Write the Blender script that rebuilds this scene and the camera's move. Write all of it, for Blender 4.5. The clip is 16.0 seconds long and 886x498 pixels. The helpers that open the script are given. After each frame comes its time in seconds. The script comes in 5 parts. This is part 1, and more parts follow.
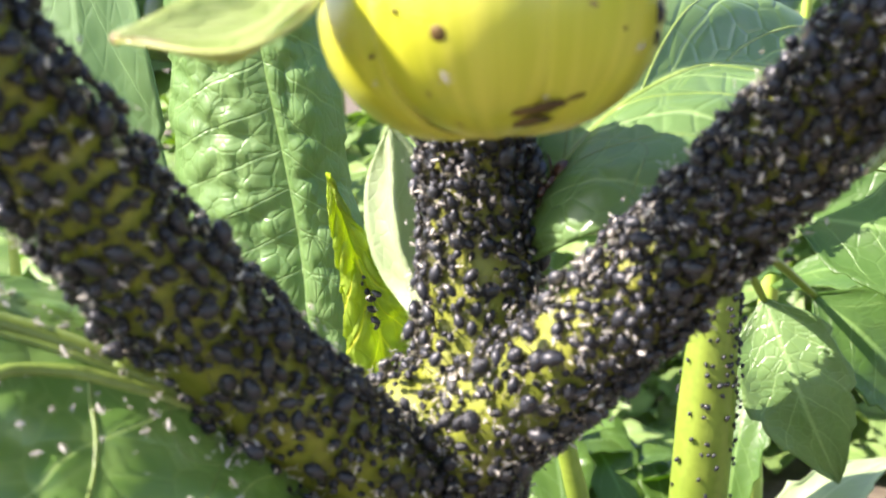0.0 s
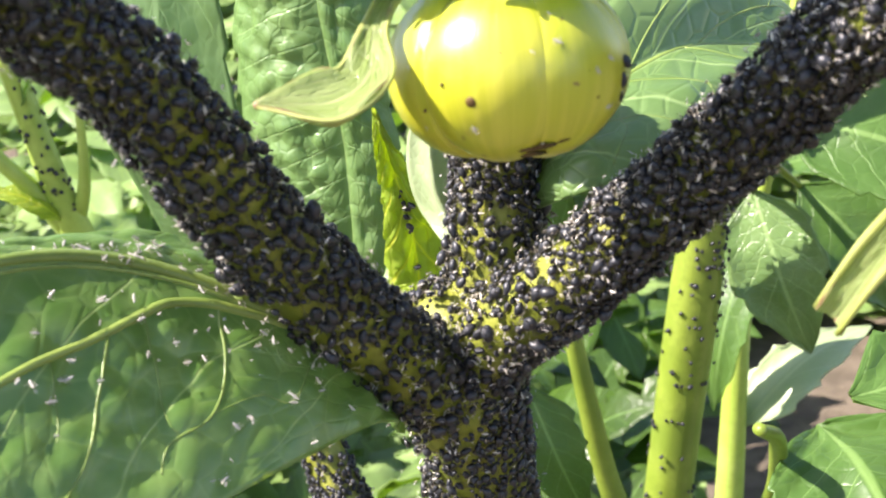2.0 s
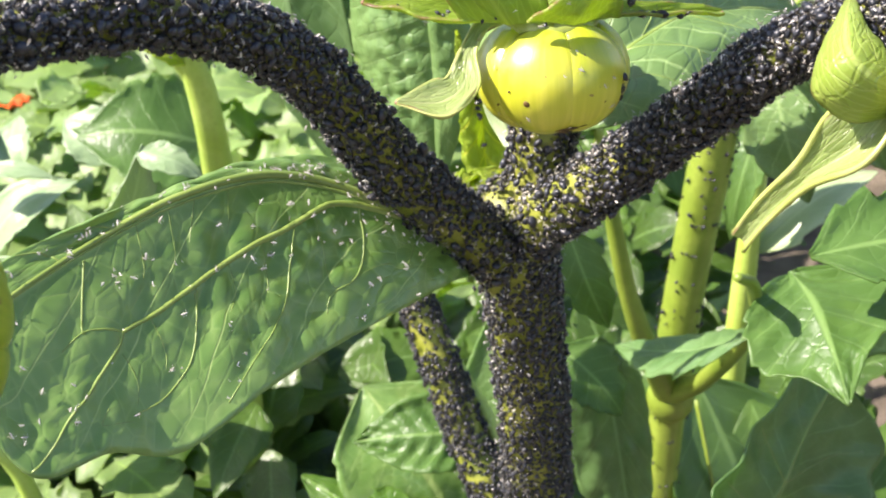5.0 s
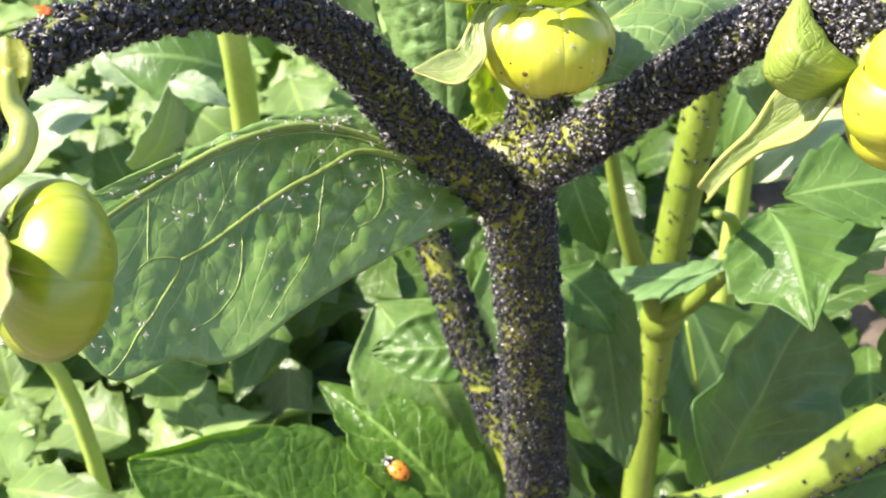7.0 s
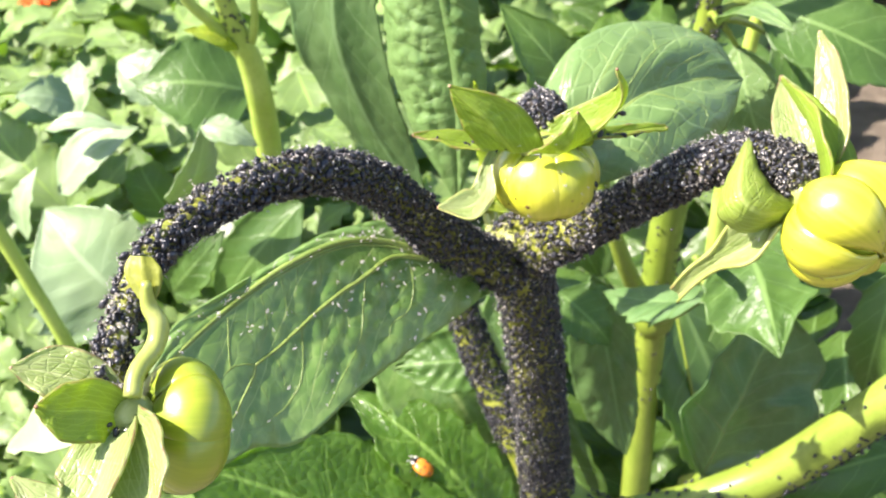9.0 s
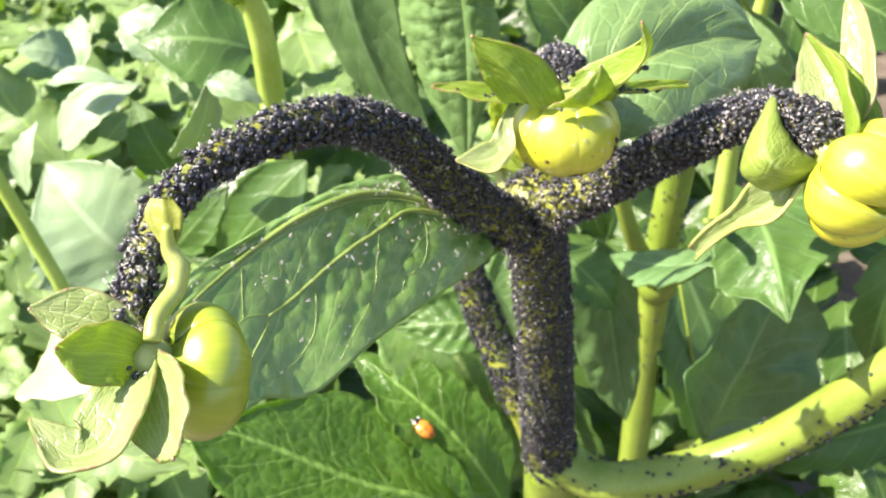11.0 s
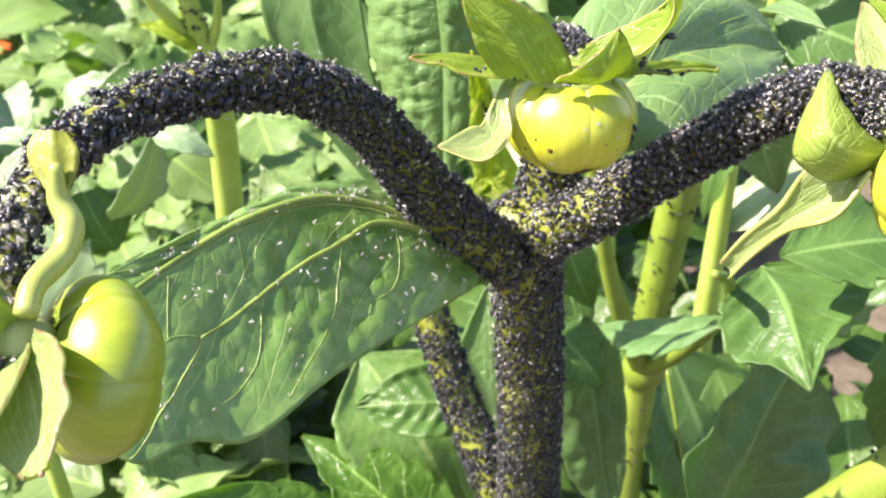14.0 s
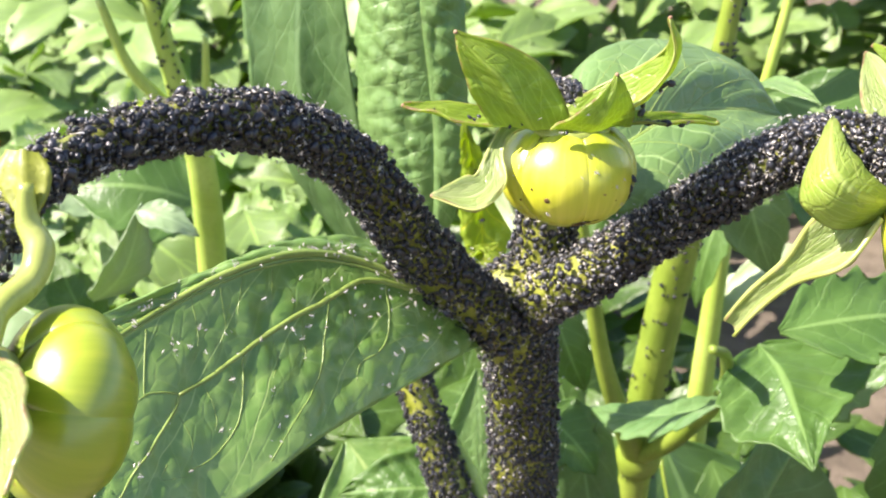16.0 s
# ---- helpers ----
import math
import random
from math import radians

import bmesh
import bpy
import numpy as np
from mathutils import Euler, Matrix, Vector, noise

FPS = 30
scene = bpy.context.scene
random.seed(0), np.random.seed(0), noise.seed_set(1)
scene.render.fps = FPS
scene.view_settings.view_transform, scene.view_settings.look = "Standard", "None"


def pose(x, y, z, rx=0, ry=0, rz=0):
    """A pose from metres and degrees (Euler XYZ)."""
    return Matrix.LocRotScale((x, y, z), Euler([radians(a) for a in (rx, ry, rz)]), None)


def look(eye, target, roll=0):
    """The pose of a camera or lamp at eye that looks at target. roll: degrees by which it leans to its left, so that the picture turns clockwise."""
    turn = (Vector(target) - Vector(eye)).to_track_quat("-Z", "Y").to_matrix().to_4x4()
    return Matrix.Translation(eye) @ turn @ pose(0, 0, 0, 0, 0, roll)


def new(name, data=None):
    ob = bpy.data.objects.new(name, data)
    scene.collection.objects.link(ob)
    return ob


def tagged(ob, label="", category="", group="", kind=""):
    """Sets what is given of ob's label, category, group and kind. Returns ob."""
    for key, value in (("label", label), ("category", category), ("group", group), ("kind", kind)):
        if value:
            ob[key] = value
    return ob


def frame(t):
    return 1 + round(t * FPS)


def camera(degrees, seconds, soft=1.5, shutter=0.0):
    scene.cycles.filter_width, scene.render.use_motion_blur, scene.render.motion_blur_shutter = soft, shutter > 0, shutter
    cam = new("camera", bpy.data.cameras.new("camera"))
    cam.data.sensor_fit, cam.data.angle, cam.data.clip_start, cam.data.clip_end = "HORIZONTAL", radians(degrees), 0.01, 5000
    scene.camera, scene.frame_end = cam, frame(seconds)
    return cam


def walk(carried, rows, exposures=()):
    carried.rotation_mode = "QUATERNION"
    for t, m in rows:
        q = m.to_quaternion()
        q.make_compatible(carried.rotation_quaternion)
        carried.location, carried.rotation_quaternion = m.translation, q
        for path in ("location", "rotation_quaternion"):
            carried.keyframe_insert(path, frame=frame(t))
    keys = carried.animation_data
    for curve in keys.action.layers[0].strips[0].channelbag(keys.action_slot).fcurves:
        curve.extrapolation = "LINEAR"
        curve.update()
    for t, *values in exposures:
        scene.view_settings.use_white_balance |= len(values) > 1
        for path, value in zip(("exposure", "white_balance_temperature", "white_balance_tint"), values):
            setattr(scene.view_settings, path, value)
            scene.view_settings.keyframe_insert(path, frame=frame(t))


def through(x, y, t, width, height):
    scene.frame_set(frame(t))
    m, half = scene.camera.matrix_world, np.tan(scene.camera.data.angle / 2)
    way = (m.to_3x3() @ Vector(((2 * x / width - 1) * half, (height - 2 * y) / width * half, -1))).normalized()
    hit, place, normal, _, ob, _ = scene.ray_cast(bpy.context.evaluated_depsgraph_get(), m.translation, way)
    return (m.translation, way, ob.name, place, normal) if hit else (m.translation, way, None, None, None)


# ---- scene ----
cam = camera(39.78, 16.0, soft=1.9)
PATH = [
    (0, (0.00606, -0.08338, 0.02980), (-0.00095, 0.11351, -0.00466), -3.36),
    (0.5, (0.00585, -0.09006, 0.03091), (-0.00247, 0.10564, -0.00946), -3.22),
    (1, (0.00640, -0.09504, 0.03650), (-0.00246, 0.09980, -0.00775), -3.44),
    (1.5, (0.00637, -0.10120, 0.03923), (-0.00345, 0.09196, -0.01169), -2.46),
    (2, (0.00679, -0.10755, 0.04425), (-0.00427, 0.08310, -0.01516), -2.51),
    (2.5, (0.00952, -0.11461, 0.04725), (-0.00311, 0.07413, -0.01770), -1.37),
    (3, (0.00768, -0.12306, 0.05546), (-0.00667, 0.06401, -0.01384), -1.94),
    (3.5, (0.00662, -0.13047, 0.06146), (-0.00906, 0.05493, -0.01191), -1.87),
    (4, (0.01098, -0.13667, 0.07204), (-0.00588, 0.04676, -0.00587), -2.67),
    (4.5, (0.00848, -0.14329, 0.07276), (-0.01044, 0.03675, -0.01226), -2.10),
    (5, (0.00898, -0.15141, 0.07491), (-0.01098, 0.02561, -0.01601), -1.49),
    (5.2, (0.00992, -0.15442, 0.07687), (-0.00987, 0.02169, -0.01583), -1.81),
    (7.3, (0.01150, -0.17351, 0.09445), (-0.00951, -0.00420, -0.00992), -0.48),
    (7.5, (0.00957, -0.17590, 0.09867), (-0.01127, -0.00692, -0.00627), -0.41),
    (8, (0.00961, -0.18046, 0.11003), (-0.01087, -0.01256, 0.00331), -0.47),
    (8.5, (0.01015, -0.18269, 0.12321), (-0.01005, -0.01634, 0.01404), -1.39),
    (9, (0.01120, -0.18788, 0.12989), (-0.00960, -0.02375, 0.01751), -2.77),
    (9.5, (0.01242, -0.19069, 0.12871), (-0.00864, -0.02835, 0.01380), -2.06),
    (9.7, (0.01281, -0.19052, 0.12808), (-0.00805, -0.02885, 0.01221), -1.99),
    (11.8, (0.00465, -0.18305, 0.12570), (-0.01418, -0.02204, 0.00857), -1.31),
    (12, (0.00470, -0.18135, 0.12465), (-0.01417, -0.02056, 0.00721), -1.35),
    (12.5, (0.00453, -0.17994, 0.12083), (-0.01307, -0.01860, 0.00397), -0.64),
    (13, (0.00295, -0.16922, 0.11109), (-0.01267, -0.00004, 0.00557), -0.49),
    (13.5, (0.00291, -0.16850, 0.10040), (-0.01151, 0.00257, -0.00219), 0.87),
    (14, (0.00222, -0.16715, 0.09372), (-0.01140, 0.00602, -0.00541), 0.68),
    (14.5, (0.00260, -0.16876, 0.09549), (-0.01108, 0.00748, 0.00195), 0.55),
    (15, (0.00161, -0.16503, 0.08805), (-0.01179, 0.01337, -0.00136), 1.63),
    (15.5, (0.00174, -0.16409, 0.08749), (-0.01122, 0.01571, 0.00087), 1.94),
    (16, (0.00141, -0.16441, 0.08503), (-0.01087, 0.01680, 0.00129), 1.20),
]
walk(cam, [(t, look(eye, target, roll)) for t, eye, target, roll in PATH], [(0, 1.80, 6650, 18), (1.5, 1.68, 6650, 18), (3, 1.56, 6650, 18), (5.2, 1.52, 6650, 18), (7.3, 1.65, 6650, 18), (9, 1.70, 6650, 18), (13, 1.70, 6650, 18), (16, 1.63, 6650, 18)])
cam.data.dof.use_dof, cam.data.dof.focus_distance, cam.data.dof.aperture_fstop = True, 0.132, 92.0

# ---------------------------------------------------------------- light
SUN_AZ, SUN_EL = 257.0, 46.0      # where the sun stands: compass degrees from +y, clockwise seen from above; height
sun_dir = Vector((math.sin(radians(SUN_AZ)) * math.cos(radians(SUN_EL)), math.cos(radians(SUN_AZ)) * math.cos(radians(SUN_EL)), math.sin(radians(SUN_EL))))
world = bpy.data.worlds.new("world")
scene.world = world
world.use_nodes = True
wt = world.node_tree
wt.nodes.clear()
sky = wt.nodes.new("ShaderNodeTexSky")
sky.sky_type, sky.sun_disc = "NISHITA", False
sky.sun_elevation, sky.sun_rotation = radians(SUN_EL), radians(SUN_AZ)
bg = wt.nodes.new("ShaderNodeBackground")
bg.inputs["Strength"].default_value = 0.105
wo = wt.nodes.new("ShaderNodeOutputWorld")
wt.links.new(sky.outputs[0], bg.inputs[0])
wt.links.new(bg.outputs[0], wo.inputs[0])
sun = new("sun", bpy.data.lights.new("sun", "SUN"))
sun.data.energy, sun.data.angle, sun.data.color = 5.0, radians(0.6), (1.0, 0.94, 0.86)
sun.matrix_world = look(sun_dir * 3, (0, 0, 0))

# ---------------------------------------------------------------- materials
CM = 0.01


class Nodes:
    """A short way to wire a node material."""

    def __init__(self, name):
        self.mat = bpy.data.materials.new(name)
        self.mat.use_nodes = True
        self.t = self.mat.node_tree
        self.t.nodes.clear()
        self.out = self.t.nodes.new("ShaderNodeOutputMaterial")

    def add(self, kind, **sets):
        n = self.t.nodes.new(kind)
        for k, v in sets.items():
            if k in ("operation", "blend_type", "feature", "data_type", "distance", "wave_type"):
                if k == "operation":
                    n.operation = v
                elif k == "blend_type":
                    n.blend_type = v
                elif k == "feature":
                    n.feature = v
                elif k == "data_type":
                    n.data_type = v
            else:
                n.inputs[k.replace("_", " ")].default_value = v
        return n

    def put(self, a, b):
        self.t.links.new(a, b)

    def math(self, op, a, b=None, c=None):
        n = self.t.nodes.new("ShaderNodeMath")
        n.operation = op
        for i, v in enumerate((a, b, c)):
            if v is None:
                continue
            if isinstance(v, (int, float)):
                n.inputs[i].default_value = v
            else:
                self.put(v, n.inputs[i])
        return n.outputs[0]

    def ramp(self, value, lo, hi, a=0.0, b=1.0):
        n = self.t.nodes.new("ShaderNodeMapRange")
        n.interpolation_type = "SMOOTHSTEP"
        self.put(value, n.inputs[0])
        for i, v in enumerate((lo, hi, a, b)):
            n.inputs[1 + i].default_value = v
        return n.outputs[0]

    def mix(self, fac, a, b, blend="MIX"):
        n = self.t.nodes.new("ShaderNodeMix")
        n.data_type, n.blend_type = "RGBA", blend
        for sock, v in ((n.inputs[0], fac), (n.inputs[6], a), (n.inputs[7], b)):
            if isinstance(v, (int, float)):
                sock.default_value = v
            elif isinstance(v, tuple):
                sock.default_value = (*v, 1.0)
            else:
                self.put(v, sock)
        return n.outputs[2]

    def noise(self, scale, detail=3.0, vec=None):
        n = self.t.nodes.new("ShaderNodeTexNoise")
        n.inputs["Scale"].default_value, n.inputs["Detail"].default_value = scale, detail
        self.put(vec if vec is not None else self.t.nodes.new("ShaderNodeTexCoord").outputs["Object"], n.inputs["Vector"])
        return n.outputs["Fac"]

    def surface(self, colour, rough, bump=None, bump_size=0.0003, translucent=0.0, through=None, spec=0.5, coat=0.0, sub=0.0):
        b = self.t.nodes.new("ShaderNodeBsdfPrincipled")
        for sock, v in ((b.inputs["Base Color"], colour), (b.inputs["Roughness"], rough)):
            if isinstance(v, tuple):
                sock.default_value = (*v, 1.0)
            elif isinstance(v, (int, float)):
                sock.default_value = v
            else:
                self.put(v, sock)
        b.inputs["Specular IOR Level"].default_value = spec
        b.inputs["Coat Weight"].default_value = coat
        b.inputs["Coat Roughness"].default_value = 0.34
        if sub:
            b.inputs["Subsurface Weight"].default_value = sub
            b.inputs["Subsurface Radius"].default_value = (1.0, 0.8, 0.2)
            b.inputs["Subsurface Scale"].default_value = 0.0015
        if bump is not None:
            n = self.t.nodes.new("ShaderNodeBump")
            n.inputs["Strength"].default_value, n.inputs["Distance"].default_value = 1.0, bump_size
            self.put(bump, n.inputs["Height"])
            self.put(n.outputs[0], b.inputs["Normal"])
        last = b.outputs[0]
        if translucent:
            tr = self.t.nodes.new("ShaderNodeBsdfTranslucent")
            if isinstance(through, tuple):
                tr.inputs[0].default_value = (*through, 1.0)
            elif through is not None:
                self.put(through, tr.inputs[0])
            m = self.t.nodes.new("ShaderNodeMixShader")
            m.inputs[0].default_value = translucent
            self.put(last, m.inputs[1])
            self.put(tr.outputs[0], m.inputs[2])
            last = m.outputs[0]
        self.put(last, self.out.inputs[0])
        return self.mat


def leaf_material(name, dark, light, vein, veins=9.0, slope=1.6, aspect=2.0, vein_width=0.10, net=9.0, rough=0.42, translucent=0.3, through=(0.25, 0.42, 0.03), relief=0.0004, island=False, spec=0.5, net_w=0.14, blister=0.0, edge=None, lines=0.0):
    """A leaf: UV x runs along the midrib, y across (0.5 on the midrib)."""
    n = Nodes(name)
    uv = n.t.nodes.new("ShaderNodeUVMap").outputs[0]
    sep = n.t.nodes.new("ShaderNodeSeparateXYZ")
    n.put(uv, sep.inputs[0])
    x, y = sep.outputs[0], sep.outputs[1]
    wob = n.noise(5.0, 2.0, uv)
    v = n.math("ABSOLUTE", n.math("MULTIPLY", n.math("SUBTRACT", y, 0.5), 2.0))
    a = n.math("SUBTRACT", n.math("MULTIPLY", x, veins), n.math("MULTIPLY", n.math("POWER", v, 0.85), slope))
    a = n.math("ADD", a, n.math("MULTIPLY", wob, 0.4))
    side = n.math("ABSOLUTE", n.math("SUBTRACT", n.math("FRACT", a), 0.5))       # 0.5 half way, 0 on a vein
    side_m = n.ramp(side, 0.0, vein_width, 1.0, 0.0)
    side_m = n.math("MULTIPLY", side_m, n.ramp(v, 0.7, 1.0, 1.0, 0.25))
    mid_m = n.ramp(v, 0.015, 0.06, 1.0, 0.0)
    vor = n.t.nodes.new("ShaderNodeTexVoronoi")
    vor.feature = "DISTANCE_TO_EDGE"
    vor.inputs["Scale"].default_value = net
    mp = n.t.nodes.new("ShaderNodeMapping")
    mp.inputs["Scale"].default_value = (aspect, 1.0, 1.0)
    n.put(uv, mp.inputs[0])
    n.put(mp.outputs[0], vor.inputs["Vector"])
    net_m = n.ramp(vor.outputs["Distance"], 0.0, 0.06, 1.0, 0.0)
    all_v = n.math("MAXIMUM", n.math("MAXIMUM", side_m, mid_m), n.math("MULTIPLY", net_m, net_w))
    big = n.noise(2.3, 3.0, uv)
    fine = n.noise(60.0, 4.0, uv)
    base = n.mix(n.ramp(big, 0.3, 0.7), dark, light)
    base = n.mix(n.ramp(fine, 0.35, 0.75, 0.0, 0.35), base, light)
    if island:
        geo = n.t.nodes.new("ShaderNodeNewGeometry")
        base = n.mix(n.ramp(geo.outputs["Random Per Island"], 0.0, 1.0, 0.0, 0.7), base, tuple(c * 0.5 for c in dark))
    col = n.mix(all_v, base, vein)
    if lines:
        nerve = n.math("ABSOLUTE", n.math("SUBTRACT", n.math("FRACT", n.math("ADD", n.math("MULTIPLY", y, lines), n.math("MULTIPLY", wob, 0.8))), 0.5))
        nerve = n.ramp(nerve, 0.02, 0.20, 0.55, 0.0)
        col = n.mix(nerve, col, vein)
        all_v = n.math("MAXIMUM", all_v, nerve)
    if edge is not None:
        rim = n.math("MULTIPLY", n.ramp(v, 0.92, 0.99), n.ramp(n.noise(9.0, 2.0, uv), 0.35, 0.6))
        col = n.mix(rim, col, edge)
    rgh = n.math("ADD", n.math("MULTIPLY", big, 0.22), rough - 0.08)
    h = n.math("ADD", n.math("MULTIPLY", all_v, -0.6), n.math("ADD", n.math("MULTIPLY", n.ramp(vor.outputs["Distance"], 0.0, 0.13), 0.5), n.math("MULTIPLY", fine, 0.18)))
    if blister:
        puck = n.t.nodes.new("ShaderNodeTexVoronoi")
        puck.inputs["Scale"].default_value = blister
        n.put(n.t.nodes.new("ShaderNodeTexCoord").outputs["Object"], puck.inputs["Vector"])
        dome = n.math("SUBTRACT", 1.0, n.math("POWER", puck.outputs["Distance"], 2.0))
        h = n.math("ADD", n.math("MULTIPLY", h, 0.5), n.math("MULTIPLY", dome, 1.2))
        col = n.mix(n.ramp(puck.outputs["Distance"], 0.35, 0.8, 0.0, 0.22), col, vein)
    thr = n.mix(all_v, through, tuple(min(1.0, c * 1.25) for c in through))
    return n.surface(col, rgh, h, relief, translucent, thr, spec)


def plain(name, a, b, scale, rough, bump_size=0.0001, translucent=0.0, through=None, streak=None, island=0.0, coat=0.0, spec=0.5, sub=0.0, spots=None, third=None):
    n = Nodes(name)
    tc = n.t.nodes.new("ShaderNodeTexCoord").outputs["Object"]
    big, fine = n.noise(scale, 3.0, tc), n.noise(scale * 9.0, 4.0, tc)
    col = n.mix(n.ramp(big, 0.35, 0.65), a, b)
    col = n.mix(n.ramp(fine, 0.4, 0.8, 0.0, 0.4), col, tuple(c * 0.7 for c in a))
    if third is not None:
        col = n.mix(n.ramp(n.noise(scale * 0.5, 2.0, tc), 0.52, 0.68), col, third)
    if island:
        geo = n.t.nodes.new("ShaderNodeNewGeometry")
        inf = n.t.nodes.new("ShaderNodeObjectInfo")
        r = n.math("FRACT", n.math("ADD", geo.outputs["Random Per Island"], inf.outputs["Random"]))
        col = n.mix(n.ramp(r, 0.0, 1.0, 0.0, island), col, b)
    if spots is not None:
        col = n.mix(n.ramp(n.noise(scale * 3.0, 2.0, tc), 0.70, 0.74), col, spots)
    rg = n.math("ADD", n.math("MULTIPLY", fine, 0.2), rough - 0.1)
    return n.surface(col, rg, n.math("ADD", big, n.math("MULTIPLY", fine, 0.4)), bump_size, translucent, through, spec, coat, sub)


M_leaf = leaf_material("leaf_green", (0.095, 0.198, 0.038), (0.165, 0.285, 0.068), (0.30, 0.41, 0.13), veins=6.0, net=13.0, aspect=2.2, relief=0.00009, rough=0.30, translucent=0.22, through=(0.34, 0.52, 0.04), vein_width=0.02, net_w=0.22, blister=420.0, spec=0.75)
M_back = leaf_material("leaf_smooth", (0.120, 0.215, 0.065), (0.185, 0.295, 0.098), (0.27, 0.40, 0.15), veins=5.0, net=9.0, rough=0.30, relief=0.00012, translucent=0.30, through=(0.34, 0.50, 0.07), vein_width=0.04, net_w=0.22, spec=0.6)
M_pale = leaf_material("leaf_pale", (0.36, 0.46, 0.23), (0.44, 0.53, 0.31), (0.48, 0.55, 0.32), veins=4.0, net=7.0, rough=0.36, relief=0.00004, translucent=0.35, through=(0.45, 0.57, 0.16), vein_width=0.03, net_w=0.06)
M_wrinkle = leaf_material("leaf_wrinkled", (0.125, 0.235, 0.068), (0.185, 0.305, 0.100), (0.24, 0.37, 0.14), veins=15.0, slope=1.2, net=16.0, relief=0.00022, rough=0.36, translucent=0.36, through=(0.34, 0.52, 0.09), vein_width=0.05, net_w=0.16, blister=430.0)
M_lush = leaf_material("leaf_lush", (0.045, 0.115, 0.013), (0.085, 0.18, 0.022), (0.22, 0.36, 0.08), veins=7.0, net=9.0, relief=0.0004, rough=0.28, translucent=0.45, through=(0.36, 0.58, 0.03), vein_width=0.04, blister=350.0)
M_young = leaf_material("leaf_young", (0.27, 0.40, 0.04), (0.36, 0.48, 0.06), (0.70, 0.68, 0.06), veins=8.0, net=6.0, relief=0.0004, translucent=0.55, through=(0.58, 0.72, 0.06))
M_bg = leaf_material("leaf_background", (0.062, 0.135, 0.026), (0.100, 0.190, 0.042), (0.19, 0.31, 0.09), veins=6.0, net=8.0, relief=0.00010, rough=0.36, translucent=0.36, through=(0.30, 0.48, 0.05), vein_width=0.035, net_w=0.14)
M_tall = leaf_material("leaf_bluish", (0.075, 0.158, 0.045), (0.118, 0.212, 0.066), (0.19, 0.31, 0.12), veins=7.0, net=9.0, relief=0.00012, rough=0.36, translucent=0.28, through=(0.24, 0.44, 0.04), vein_width=0.03, net_w=0.20, blister=260.0)
M_broad = leaf_material("leaf_broad_pale", (0.23, 0.34, 0.16), (0.30, 0.41, 0.22), (0.36, 0.47, 0.27), veins=6.0, net=7.0, relief=0.00006, rough=0.36, translucent=0.3, through=(0.36, 0.50, 0.13), vein_width=0.03, net_w=0.08)
# Paler than the near leaves: whitish sun glare is put into this base colour.
M_far = leaf_material("leaf_far_glare", (0.20, 0.32, 0.095), (0.33, 0.45, 0.175), (0.28, 0.40, 0.11), veins=5.0, net=5.0, relief=0.0001, island=True, rough=0.40, translucent=0.42, through=(0.44, 0.62, 0.10), net_w=0.0, vein_width=0.05, spec=0.35)
# Darker copy of the bed leaf: shade low in the bed is in its colour.
M_shaded = leaf_material("leaf_painted_shade", (0.060, 0.125, 0.018), (0.105, 0.19, 0.032), (0.15, 0.25, 0.07), veins=5.0, net=5.0, relief=0.0002, island=True, rough=0.30, translucent=0.40, through=(0.28, 0.46, 0.04), net_w=0.0, vein_width=0.04)
M_sepal = leaf_material("sepal", (0.19, 0.30, 0.028), (0.27, 0.38, 0.05), (0.34, 0.44, 0.08), veins=3.0, slope=2.5, net=5.0, vein_width=0.05, translucent=0.45, through=(0.52, 0.66, 0.06), relief=0.0001, rough=0.30, edge=(0.22, 0.11, 0.07), lines=11.0)
M_sepal_pale = leaf_material("sepal_pale", (0.27, 0.37, 0.10), (0.37, 0.46, 0.17), (0.50, 0.56, 0.26), veins=3.0, slope=3.0, net=5.0, vein_width=0.05, translucent=0.42, through=(0.40, 0.50, 0.10), relief=0.0001, rough=0.26, edge=(0.26, 0.15, 0.09), lines=13.0)
M_sepal_cup = leaf_material("sepal_ribbed", (0.25, 0.35, 0.055), (0.33, 0.43, 0.085), (0.40, 0.48, 0.13), veins=3.0, slope=2.5, net=5.0, vein_width=0.05, translucent=0.40, through=(0.50, 0.62, 0.08), relief=0.00012, rough=0.30, edge=(0.26, 0.14, 0.09), lines=15.0)
M_vein = plain("vein_yellow_green", (0.16, 0.235, 0.045), (0.22, 0.30, 0.07), 200, 0.38, 0.0001)
M_bract = plain("bract_pale_green", (0.34, 0.40, 0.09), (0.46, 0.50, 0.16), 120, 0.30, 0.00005, 0.2, (0.55, 0.62, 0.12))
M_midrib = plain("midrib_green", (0.15, 0.22, 0.04), (0.21, 0.28, 0.06), 120, 0.36, 0.0001)
M_stem = plain("stem_yellow_green", (0.18, 0.205, 0.014), (0.27, 0.285, 0.040), 180, 0.5, 0.0002, third=(0.12, 0.15, 0.011))
M_stem_pale = plain("stem_pale_green", (0.31, 0.43, 0.065), (0.39, 0.50, 0.105), 90, 0.36, 0.0001, third=(0.27, 0.39, 0.06))
M_stem_bg = plain("stem_green", (0.165, 0.232, 0.026), (0.215, 0.282, 0.040), 90, 0.38, 0.0001, third=(0.140, 0.205, 0.024))


